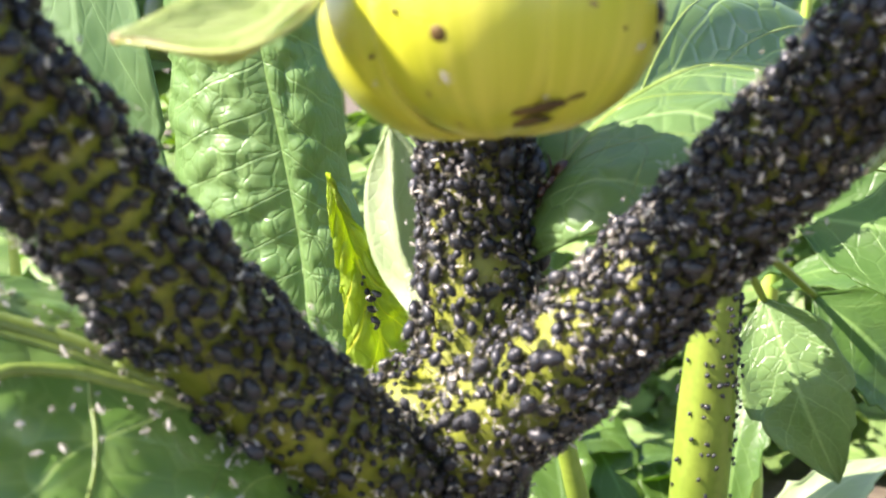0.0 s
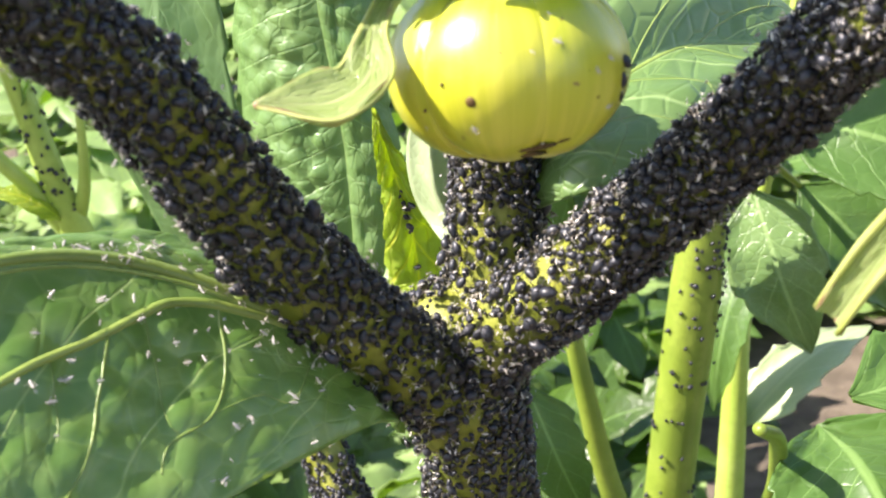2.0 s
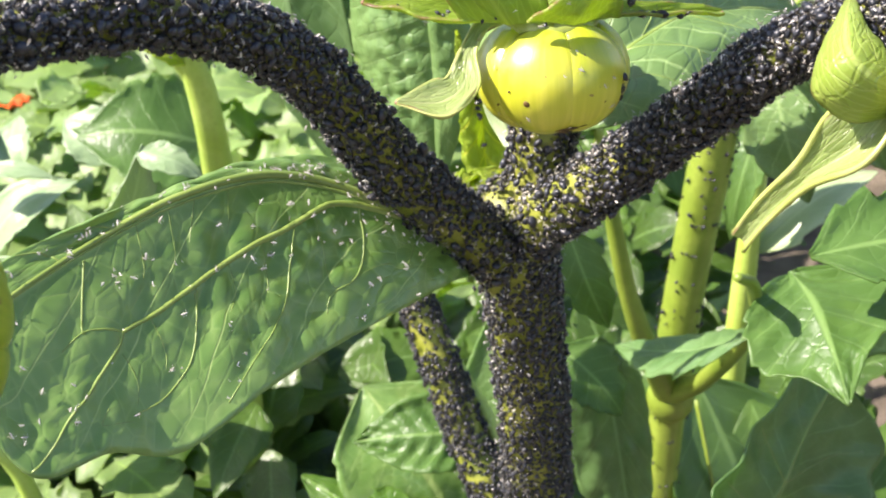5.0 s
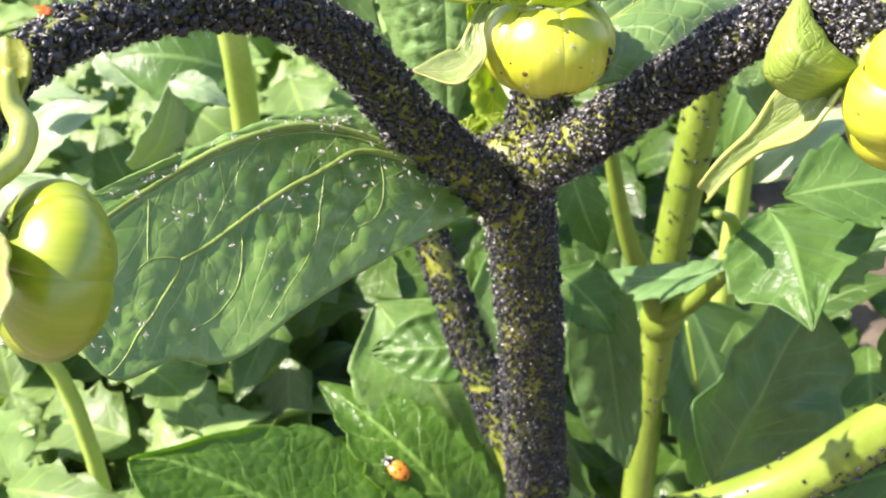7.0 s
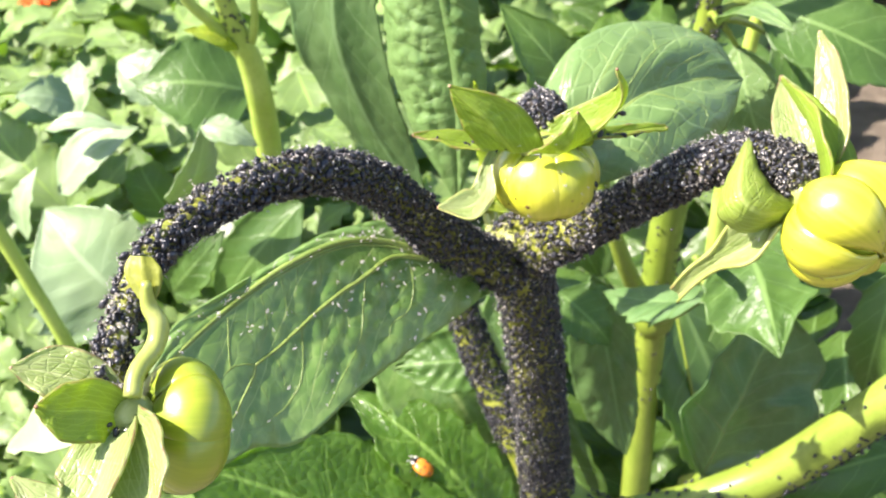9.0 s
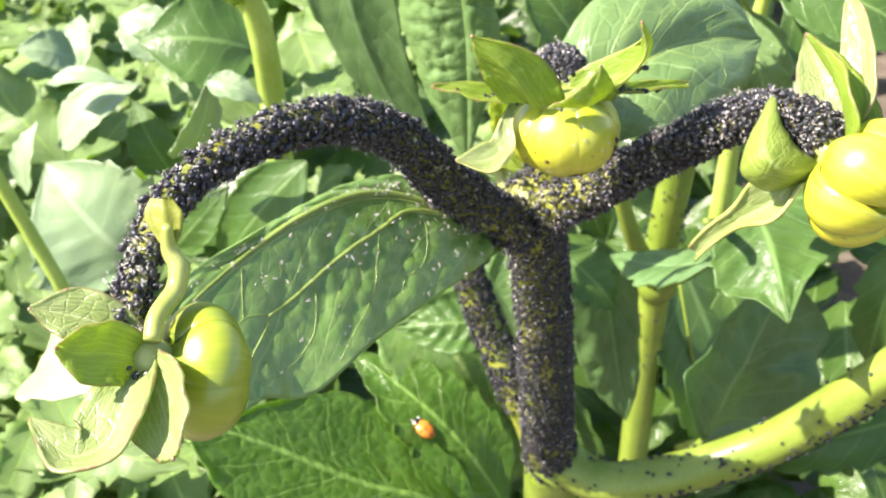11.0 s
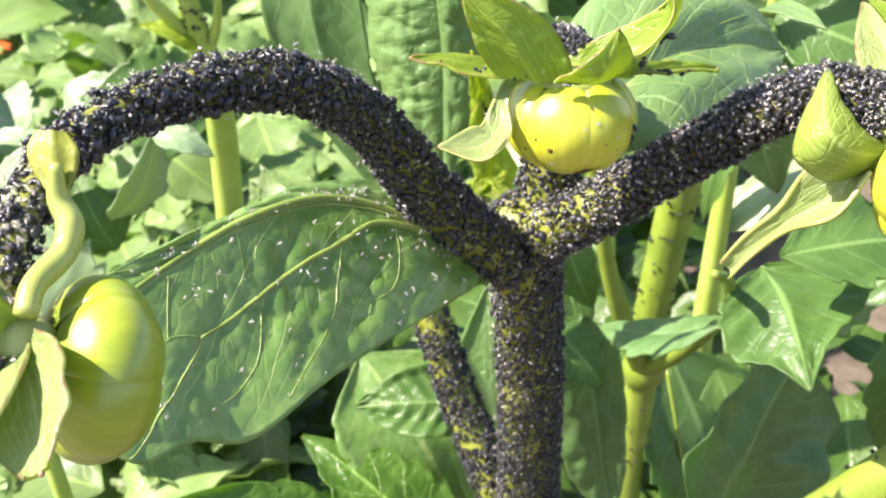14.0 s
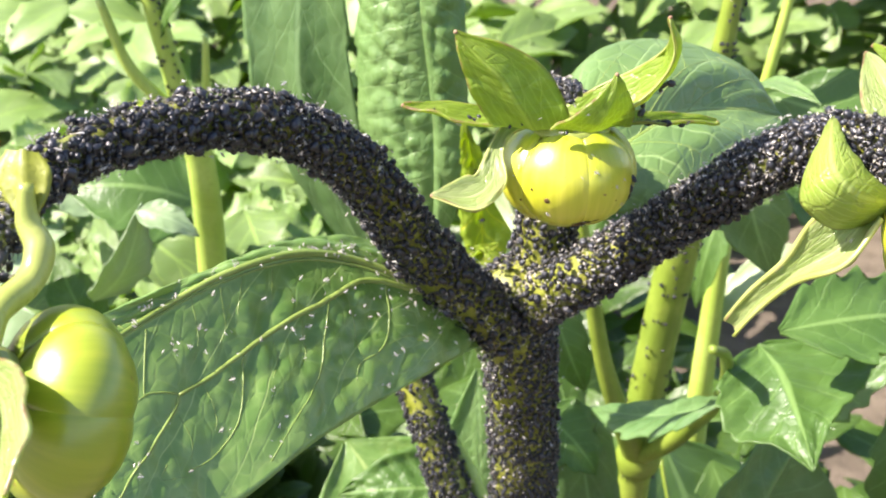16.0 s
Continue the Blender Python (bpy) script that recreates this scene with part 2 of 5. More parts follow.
def petal_material(name, a, b, green):
    """A petal: UV x from calyx to tip, y across; fine lengthwise lines, greener at the calyx."""
    n = Nodes(name)
    uv = n.t.nodes.new("ShaderNodeUVMap").outputs[0]
    sep = n.t.nodes.new("ShaderNodeSeparateXYZ")
    n.put(uv, sep.inputs[0])
    mp = n.t.nodes.new("ShaderNodeMapping")
    mp.inputs["Scale"].default_value = (1.2, 9.0, 1.0)
    n.put(uv, mp.inputs[0])
    streak, fine = n.noise(1.1, 2.0, mp.outputs[0]), n.noise(5.0, 3.0, mp.outputs[0])
    big = n.noise(160.0, 2.0)
    col = n.mix(n.ramp(streak, 0.35, 0.65), a, b)
    col = n.mix(n.ramp(fine, 0.5, 0.8, 0.0, 0.12), col, green)
    col = n.mix(n.ramp(sep.outputs[0], 0.12, 0.34, 0.75, 0.0), col, green)
    col = n.mix(n.ramp(big, 0.55, 0.75, 0.0, 0.5), col, green)
    speck = n.ramp(n.noise(900.0, 1.0), 0.74, 0.78)
    col = n.mix(speck, col, (0.22, 0.15, 0.03))
    rough = n.math("ADD", n.math("MULTIPLY", fine, 0.10), 0.28)
    return n.surface(col, rough, n.math("ADD", streak, n.math("MULTIPLY", fine, 0.3)), 0.00006, 0.10, b, 0.55, 0.8)


M_petal = petal_material("petal_yellow", (0.46, 0.48, 0.018), (0.57, 0.56, 0.045), (0.31, 0.41, 0.022))
M_petal_green = petal_material("petal_green", (0.25, 0.33, 0.012), (0.33, 0.39, 0.022), (0.16, 0.26, 0.016))
M_brown = plain("brown_scar", (0.040, 0.026, 0.008), (0.13, 0.075, 0.015), 300, 0.7)
M_tip = plain("dry_tip", (0.22, 0.12, 0.06), (0.33, 0.22, 0.12), 300, 0.6)
M_aphid = plain("aphid_black", (0.006, 0.007, 0.009), (0.026, 0.028, 0.035), 1500, 0.40, 0.00004, island=0.7, spec=0.5)
M_leg = plain("aphid_leg", (0.018, 0.016, 0.013), (0.11, 0.095, 0.07), 1500, 0.5, 0.00001, island=0.8)
M_skin = plain("shed_skin", (0.42, 0.39, 0.34), (0.74, 0.70, 0.64), 700, 0.35, 0.00002, 0.25, (0.8, 0.75, 0.65), island=0.6)
M_soil = plain("soil", (0.095, 0.075, 0.052), (0.15, 0.12, 0.085), 30, 0.9, 0.006)
M_red = plain("ladybird_orange", (0.72, 0.19, 0.012), (0.80, 0.27, 0.03), 400, 0.22, 0.00001, coat=0.5)
M_black = plain("beetle_black", (0.008, 0.008, 0.008), (0.02, 0.02, 0.02), 400, 0.3)
M_white = plain("beetle_white", (0.7, 0.66, 0.55), (0.8, 0.76, 0.66), 400, 0.4)
M_ant = plain("ant_brown", (0.075, 0.030, 0.016), (0.12, 0.055, 0.03), 500, 0.3)
M_flower = plain("flower_orange", (0.75, 0.10, 0.01), (0.85, 0.20, 0.02), 60, 0.5, 0.0002, 0.3, (0.9, 0.2, 0.02))

# ---------------------------------------------------------------- mesh helpers (all shapes in centimetres)


def mesh_from(name, verts, faces, uvs=None, smooth=True):
    me = bpy.data.meshes.new(name)
    me.from_pydata((np.asarray(verts, float) * CM).tolist(), [], [tuple(int(i) for i in f) for f in faces])
    if uvs is not None:
        layer = me.uv_layers.new(name="UVMap")
        idx = np.empty(len(me.loops), np.int32)
        me.loops.foreach_get("vertex_index", idx)
        layer.data.foreach_set("uv", np.asarray(uvs, np.float32)[idx].ravel())
    if smooth:
        me.polygons.foreach_set("use_smooth", np.ones(len(me.polygons), bool))
    me.update()
    return me


def part(name, shape, material, parent=None, label=""):
    """Links a shape (verts, faces, uvs or None), in centimetres, as one mesh object under a thing or part."""
    me = mesh_from(name, *shape)
    me.materials.append(material)
    ob = new(name, me)
    if parent is not None:
        ob.parent = parent
    if label:
        ob["label"] = label
    return ob


def empty(name, at=(0, 0, 0)):
    ob = new(name)
    ob.location = Vector(at) * CM
    ob.empty_display_size = 0.01
    return ob


def spline(points, n):
    c = np.asarray(points, float)
    m = len(c)
    if m == 2:
        return c[0] + (c[1] - c[0]) * np.linspace(0, 1, n)[:, None]
    c = np.vstack([2 * c[0] - c[1], c, 2 * c[-1] - c[-2]])
    s = np.linspace(0, m - 1 - 1e-9, n)
    i = s.astype(int)
    f = (s - i)[:, None]
    p0, p1, p2, p3 = c[i], c[i + 1], c[i + 2], c[i + 3]
    return 0.5 * (2 * p1 + (p2 - p0) * f + (2 * p0 - 5 * p1 + 4 * p2 - p3) * f**2 + (3 * p1 - p0 - 3 * p2 + p3) * f**3)


def unit(v):
    v = np.asarray(v, float)
    return v / (np.linalg.norm(v, axis=-1, keepdims=True) + 1e-12)


def frames(path):
    """Tangents and two normals carried along a path without twisting."""
    t = unit(np.gradient(path, axis=0))
    a = np.cross(t[0], (0, 0, 1.0))
    if np.linalg.norm(a) < 0.1:
        a = np.cross(t[0], (0, 1.0, 0))
    a = unit(a)
    na = []
    for k in t:
        a = unit(a - (a @ k) * k)
        na.append(a)
    na = np.array(na)
    return t, na, np.cross(t, na)


def tube(points, radii, n=40, sides=18, ribs=0.0, lump=0.03):
    """A stalk along a spline, with ribs and slight lumps; closed ends."""
    path = spline(points, n)
    rad = np.interp(np.linspace(0, 1, n), np.linspace(0, 1, len(radii)), radii)
    t, a, b = frames(path)
    ang = np.linspace(0, 2 * np.pi, sides, endpoint=False)
    verts, faces = [], []
    for i in range(n):
        r = rad[i] * (1 + ribs * np.cos(ang * 6) + lump * np.sin(ang * 2 + i * 0.35) * math.sin(i * 0.5))
        verts.append(path[i] + (np.cos(ang) * r)[:, None] * a[i] + (np.sin(ang) * r)[:, None] * b[i])
    for i in range(n - 1):
        for j in range(sides):
            k = (j + 1) % sides
            faces.append((i * sides + j, i * sides + k, (i + 1) * sides + k, (i + 1) * sides + j))
    faces.append(tuple(range(sides))[::-1])
    faces.append(tuple(range((n - 1) * sides, n * sides)))
    return np.concatenate(verts), faces, None


def sheet(grid, uv, thick):
    """A thin closed sheet over a grid (nu x nv x 3)."""
    nu, nv, _ = grid.shape
    du, dv = np.gradient(grid, axis=0), np.gradient(grid, axis=1)
    nrm = unit(np.cross(du, dv))
    top, bot = grid + nrm * thick / 2, grid - nrm * thick / 2
    verts = np.concatenate([top.reshape(-1, 3), bot.reshape(-1, 3)])
    o = nu * nv
    faces = []
    for i in range(nu - 1):
        for j in range(nv - 1):
            q = (i * nv + j, (i + 1) * nv + j, (i + 1) * nv + j + 1, i * nv + j + 1)
            faces.append(q)
            faces.append(tuple(o + k for k in reversed(q)))
    for i in range(nu - 1):
        for j in (0, nv - 1):
            q = (i * nv + j, (i + 1) * nv + j, o + (i + 1) * nv + j, o + i * nv + j)
            faces.append(q if j else q[::-1])
    u2 = np.concatenate([uv.reshape(-1, 2)] * 2)
    return verts, faces, u2


def blade(mid, left, right, nu=44, nv=21, camber=0.0, teeth=0, tooth=0.0, puff=0.0, veins=7.0, slope=1.6, wave=0.0, thick=0.035, seed=0, fold=0.0, lumps=0.0, lump_size=0.35):
    """A leaf blade between a midrib spline and two edge splines. camber: rise between midrib and edge; teeth, tooth: saw edge;
    puff: height of the cushions between the side veins; wave: ripple of the edges; fold: how far the midrib sinks."""
    rnd = np.random.RandomState(seed)
    u = np.linspace(0, 1, nu)
    m, l, r = spline(mid, nu), spline(left, nu), spline(right, nu)
    v = np.linspace(-1, 1, nv)
    grid = np.empty((nu, nv, 3))
    for j, w in enumerate(v):
        e = l if w < 0 else r
        grid[:, j] = m + (e - m) * abs(w)
    du, dv = np.gradient(grid, axis=0), np.gradient(grid, axis=1)
    nrm = unit(np.cross(du, dv))
    av = np.abs(v)[None, :]
    uu = u[:, None] + 0 * av
    span = np.where(v[None, :] < 0, np.linalg.norm(l - m, axis=1)[:, None], np.linalg.norm(r - m, axis=1)[:, None])
    a = uu * veins - av**0.85 * slope
    cell = np.abs((a % 1.0) - 0.5) * 2
    ph = rnd.rand(4) * 6.28
    h = camber * np.sin(np.pi * av) * span + puff * (np.sin(np.pi * np.clip(cell, 0, 1) / 2) - 0.5) * np.minimum(1, av * 3) * np.minimum(1, (1 - av) * 4 + 0.2)
    h += wave * av**2 * (np.sin(uu * 17 + ph[0] + v[None, :] * 2) * 0.6 + np.sin(uu * 29 + ph[1]) * 0.4)
    h -= fold * np.exp(-(av / 0.08) ** 2)
    lump = np.array([[noise.noise(Vector((uu[i, 0] * 5 + seed * 3.1, v[j] * 3, 0.3 + seed))) for j in range(nv)] for i in range(nu)])
    h += lump * (puff * 1.0 + 0.015 * span)
    if lumps:
        cellv = np.array([[noise.voronoi(Vector(grid[i, j] / lump_size), distance_metric="DISTANCE")[0][0] for j in range(nv)] for i in range(nu)])
        some = np.array([[noise.noise(Vector(grid[i, j] * 0.8) + Vector((seed, 0, 0))) for j in range(nv)] for i in range(nu)])
        h += lumps * (0.45 - 1.3 * np.clip(cellv, 0, 0.9) ** 2) * np.clip(0.75 + 1.3 * some, 0.15, 1.3) * np.minimum(1, av * 4)
    grid += nrm * h[..., None]
    if teeth:
        saw = (uu * teeth + 0.12 * np.sin(uu * 40 + ph[2])) % 1.0
        bite = (1 - saw) * tooth * np.sin(np.pi * np.clip(uu, 0.02, 1)) ** 0.6
        out = np.empty_like(grid)
        out[:, :] = (grid - m[:, None])
        grid = m[:, None] + out * (1 - bite * av**6)[..., None]
    uv = np.stack([uu, 0.5 + 0.5 * (v[None, :] + 0 * uu)], -1)
    return sheet(grid, uv, thick)


def simple_leaf(base, tip, up, width, droop=0.15, cup=0.12, nu=26, nv=13, teeth=7, tooth=0.28, seed=0, puff=0.03, thick=0.03, point=1.0, wide_at=0.38, curl=0.0, camber=0.10, wave=0.03):
    """An oval, toothed leaf from base to tip, whose upper face looks along up."""
    base, tip, up = (np.asarray(p, float) for p in (base, tip, up))
    ax = tip - base
    ln = np.linalg.norm(ax)
    side = unit(np.cross(ax, up))
    up = unit(np.cross(side, ax))
    s = np.linspace(0, 1, 7)
    mid = base + ax * s[:, None] + up * (droop * ln * (np.sin(np.pi * s) - curl * s**2))[:, None]
    prof = np.sin(np.pi * s ** (math.log(0.5) / math.log(wide_at))) ** 0.75 * width / 2
    prof[-1] = 0.01 * width
    prof[0] = 0.03 * width
    prof[-2] *= 0.9 * point
    l = mid - side * prof[:, None] + up * (cup * prof)[:, None]
    r = mid + side * prof[:, None] + up * (cup * prof)[:, None]
    return blade(mid, l, r, nu, nv, camber, teeth, tooth, puff, wave=wave, thick=thick, seed=seed)


def ellipsoid(c, r, nu=10, nv=12, axis=None):
    th, ph = np.linspace(0, np.pi, nu), np.linspace(0, 2 * np.pi, nv, endpoint=False)
    verts = [np.array([0, 0, 1.0])]
    for t in th[1:-1]:
        for p in ph:
            verts.append(np.array([math.sin(t) * math.cos(p), math.sin(t) * math.sin(p), math.cos(t)]))
    verts.append(np.array([0, 0, -1.0]))
    faces = [(0, 1 + j, 1 + (j + 1) % nv) for j in range(nv)]
    for i in range(nu - 3):
        for j in range(nv):
            a, b = 1 + i * nv + j, 1 + i * nv + (j + 1) % nv
            faces.append((a, a + nv, b + nv, b))
    last = len(verts) - 1
    o = 1 + (nu - 3) * nv
    faces += [(o + j, last, o + (j + 1) % nv) for j in range(nv)]
    return np.array(verts) * r + np.asarray(c), faces, None


def joined(shapes):
    verts, faces, uvs, o = [], [], [], 0
    for s in shapes:
        verts.append(s[0])
        faces += [tuple(i + o for i in f) for f in s[1]]
        if s[2] is not None:
            uvs.append(s[2])
        o += len(s[0])
    return np.concatenate(verts), faces, (np.concatenate(uvs) if uvs else None)


def turn_to(z, x=(1, 0, 0)):
    """A turn whose z axis looks along z."""
    z = unit(z)
    x = np.asarray(x, float) - (np.asarray(x, float) @ z) * z
    if np.linalg.norm(x) < 1e-4:
        x = np.cross(z, (0.3, 1, 0.2))
    x = unit(x)
    return np.stack([x, np.cross(z, x), z], 1)


def petal_segment(r, rz, a0, half, lift=0.0, n=18, m=11, low=0.06, high=0.985, bulge=0.035, thick=0.03, phase=0.0):
    """One petal of a bud: a strip of a flattened globe from the calyx (top) to the tip (below)."""
    g = np.empty((n, m, 3))
    uv = np.empty((n, m, 2))
    for i in range(n):
        s = low + (high - low) * i / (n - 1)
        t = s * math.pi
        w = half * (0.55 + 0.45 * math.sin(t))
        for j in range(m):
            k = -1 + 2 * j / (m - 1)
            ang = a0 + k * w + 0.25 * (s - 0.5) * phase
            rr = 1 + bulge * (1 - k * k) - 0.012 * abs(k) ** 6 + lift * k
            dent = 1 - 0.07 * math.exp(-((1 - s) / 0.10) ** 2)
            g[i, j] = (math.sin(t) ** 0.85 * math.cos(ang) * r * rr, math.sin(t) ** 0.85 * math.sin(ang) * r * rr, math.cos(t) * rz * dent * rr)
            uv[i, j] = (s, 0.5 + 0.5 * k)
    return sheet(g, uv, thick)


def placed(shape, turn, at):
    return shape[0] @ np.asarray(turn).T + np.asarray(at), shape[1], shape[2]


# ---------------------------------------------------------------- ground
def ground():
    n = 60
    xs = np.sign(np.linspace(-1, 1, n)) * np.abs(np.linspace(-1, 1, n)) ** 3 * 30000
    g = np.empty((n, n, 3))
    rnd = np.random.RandomState(5)
    for i in range(n):
        for j in range(n):
            g[i, j] = (xs[i], xs[j] + 40, -62 + 1.5 * rnd.randn() * (abs(xs[i]) < 200))
    faces = [(i * n + j, (i + 1) * n + j, (i + 1) * n + j + 1, i * n + j + 1) for i in range(n - 1) for j in range(n - 1)]
    ob = part("ground", (g.reshape(-1, 3), faces, None), M_soil)
    tagged(ob, "bare brown garden soil under the plants", "soil", kind="structure")


ground()

# ---------------------------------------------------------------- the infested dahlia
ARCH = [(0.02, 0.15, -0.45), (-0.14, -0.19, -0.14), (-1.02, -1.60, 1.42), (-1.89, -2.92, 3.31), (-2.70, -4.20, 4.24), (-3.60, -5.60, 4.55), (-4.07, -6.85, 4.55), (-4.16, -7.80, 4.27), (-4.12, -8.40, 3.95), (-3.95, -8.70, 3.72)]
RIGHT = [(0.15, 0.25, -0.35), (0.35, 0.05, 0.05), (1.07, -0.51, 0.81), (2.15, -1.17, 1.99), (3.05, -2.12, 3.19), (3.75, -2.65, 3.75), (4.25, -3.1, 3.80), (4.50, -3.45, 3.62)]
MAIN = [(0.10, 0.28, 0.10), (0.20, 0.32, -0.29), (0.42, 2.04, -4.30), (0.53, 3.72, -8.33), (0.60, 4.45, -10.2), (0.70, 4.9, -11.4)]
CENTRE = [(0.20, 0.35, -0.2), (0.50, 0.45, 0.70), (0.56, 0.50, 1.75), (0.57, 0.30, 2.50), (0.57, -0.20, 3.08), (0.56, -0.90, 3.46), (0.58, -1.55, 3.64), (0.62, -1.98, 3.50)]
DIAG = [(-2.6, 7.1, -4.0), (-1.68, 6.4, -6.2), (-1.1, 6.0, -7.74), (-0.41, 5.4, -9.0), (0.30, 5.0, -10.7)]
STALK = [(0.60, 4.8, -10.9), (2.40, 4.4, -11.5), (5.96, 4.55, -10.1), (8.72, 3.88, -6.54), (11.5, 3.2, -2.5)]
LOWER = [(0.66, 4.75, -11.0), (0.8, 6.5, -20.0), (1.0, 9.0, -40.0), (1.2, 10.0, -63.0)]

plant = empty("dahlia_plant", (0, 0, 0))
tagged(plant, "dahlia with nodding yellow buds, stalks crusted with black aphids", "plant")
part("main_stem", tube(MAIN, [0.52, 0.50, 0.52, 0.56, 0.60, 0.66], 60, 24, 0.02), M_stem, plant)
part("stalk", tube(ARCH, [0.38, 0.37, 0.335, 0.265, 0.225, 0.185, 0.155, 0.14, 0.135, 0.14], 70, 20, 0.02), M_stem, plant)
part("stalk", tube(RIGHT, [0.43, 0.39, 0.325, 0.285, 0.26, 0.245, 0.24, 0.23], 60, 20, 0.02), M_stem, plant)
part("stalk", tube(CENTRE, [0.46, 0.40, 0.35, 0.32, 0.30, 0.27, 0.24, 0.22], 60, 20, 0.02), M_stem, plant)
part("stalk", tube(DIAG, [0.30, 0.36, 0.38, 0.42, 0.45], 40, 18, 0.02), M_stem, plant, "yellow-green side shoot with scattered aphids")
part("stalk", tube(STALK, [0.62, 0.55, 0.56, 0.56, 0.55], 50, 20, 0.03), M_stem_bg, plant, "thick clean yellow-green side stalk")
NODE = [(0.06, 0.36, -0.80), (0.08, 0.26, -0.50), (0.12, 0.22, -0.22), (0.16, 0.22, 0.05)]
part("node", tube(NODE, [0.49, 0.545, 0.53, 0.42], 20, 24, 0.03), M_stem, plant, "swollen yellow-green node where the stalks fork")
part("lower_stem", tube(LOWER, [0.68, 0.75, 0.85, 1.0], 40, 18, 0.03), M_stem_bg, plant)

part("petiole", tube([(-1.95, 7.6, -5.6), (-1.25, 7.1, -6.95), (-0.55, 6.3, -7.75), (0.10, 5.5, -9.4), (0.50, 5.0, -10.8)], [0.09, 0.13, 0.15, 0.20, 0.30], 30, 12), M_stem_pale, plant)

# the large leaf beside the stem
BIG_MID = [(-0.30, -0.30, -0.40), (-0.75, -0.95, 0.40), (-1.23, -1.58, 1.05), (-2.00, -1.93, 1.58), (-2.68, -2.40, 1.84), (-3.42, -3.18, 1.88), (-4.05, -4.00, 1.76), (-4.65, -4.95, 1.58), (-5.00, -5.70, 1.40)]
BIG_LOW = [(-0.32, -0.35, -0.62), (-0.52, -1.20, -0.12), (-0.90, -2.20, 0.12), (-1.68, -3.22, 0.10), (-2.36, -4.11, 0.02), (-3.00, -5.03, -0.15), (-3.62, -5.45, 0.10), (-4.25, -6.02, 0.22), (-5.00, -5.72, 1.36)]
BIG_UP = [(-0.30, -0.26, -0.36), (-0.80, -0.75, 0.52), (-1.30, -1.25, 1.22), (-2.10, -1.62, 1.74), (-2.80, -2.20, 1.94), (-3.50, -3.00, 1.96), (-4.10, -3.80, 1.90), (-4.80, -4.75, 1.84), (-5.00, -5.70, 1.42)]
BIG_CAMBER = -0.01
big_shape = blade(BIG_MID, BIG_UP, BIG_LOW, 110, 61, BIG_CAMBER, 0, 0.0, 0.03, veins=9.0, wave=0.08, seed=3, lumps=0.055, lump_size=0.25)
big_leaf = part("leaf", big_shape, M_leaf, plant, "large dark green leaf sprinkled with shed aphid skins")


def on_big(u, v):
    """A point of the face of the large leaf that looks to the light."""
    a, b = min(108.999, max(0, u * 109)), min(59.999, max(0, (v + 1) / 2 * 60))
    i, j = int(a), int(b)
    f, g = a - i, b - j
    q = big_shape[0][110 * 61 * BIG_SIDE:].reshape(-1, 3)
    at = lambda m, n: q[m * 61 + n]
    return (at(i, j) * (1 - f) + at(i + 1, j) * f) * (1 - g) + (at(i, j + 1) * (1 - f) + at(i + 1, j + 1) * f) * g


big_n = np.cross(big_shape[0][60 * 61 + 45] - big_shape[0][50 * 61 + 45], big_shape[0][55 * 61 + 50] - big_shape[0][55 * 61 + 40])
BIG_SIDE = 0 if big_n @ (0.59, -0.52, 0.62) > 0 else 1


def leaf_vein(uvs, r0, r1, material=None, sink=0.55):
    k = spline([(u, v, 0) for u, v in uvs], 40)
    p = np.array([on_big(a, b) for a, b, _ in k]) - np.array((0.59, -0.52, 0.62)) * sink * np.linspace(r0, r1, 40)[:, None]
    part("vein", tube(p, [r0, r1], 40, 8, 0, 0), material or M_vein, big_leaf)


leaf_vein([(0.0, 0), (0.12, 0), (0.30, 0)], 0.15, 0.09, M_midrib, 0.5)
leaf_vein([(0.27, 0), (0.5, 0), (0.7, 0), (0.97, 0)], 0.075, 0.024, M_midrib, 0.35)
leaf_vein([(0.27, 0.05), (0.5, 0.035), (0.7, 0.025), (0.95, 0.015)], 0.026, 0.010, M_vein, 0.2)
leaf_vein([(0.02, 0.04), (0.2, 0.05), (0.30, 0.09), (0.37, 0.15), (0.44, 0.27), (0.52, 0.33), (0.60, 0.38), (0.66, 0.43), (0.72, 0.47)], 0.052, 0.026, M_midrib, 0.25)
leaf_vein([(0.72, 0.47), (0.73, 0.54), (0.78, 0.70), (0.81, 0.77), (0.87, 0.98)], 0.024, 0.012, None, 0.2)
SIDE_VEINS = ([(0.72, 0.47), (0.75, 0.43), (0.78, 0.40), (0.81, 0.43)], [(0.44, 0.28), (0.45, 0.47), (0.46, 0.63), (0.49, 0.77), (0.56, 0.93)], [(0.60, 0.39), (0.60, 0.53), (0.61, 0.67), (0.65, 0.77), (0.70, 0.83)],
              [(0.32, 0.10), (0.32, 0.40), (0.34, 0.63), (0.38, 0.70), (0.39, 0.80)], [(0.77, 0.06), (0.78, 0.37), (0.775, 0.41)], [(0.72, -0.05), (0.75, -0.6), (0.79, -0.95)], [(0.80, -0.03), (0.82, -0.63), (0.85, -0.95)])
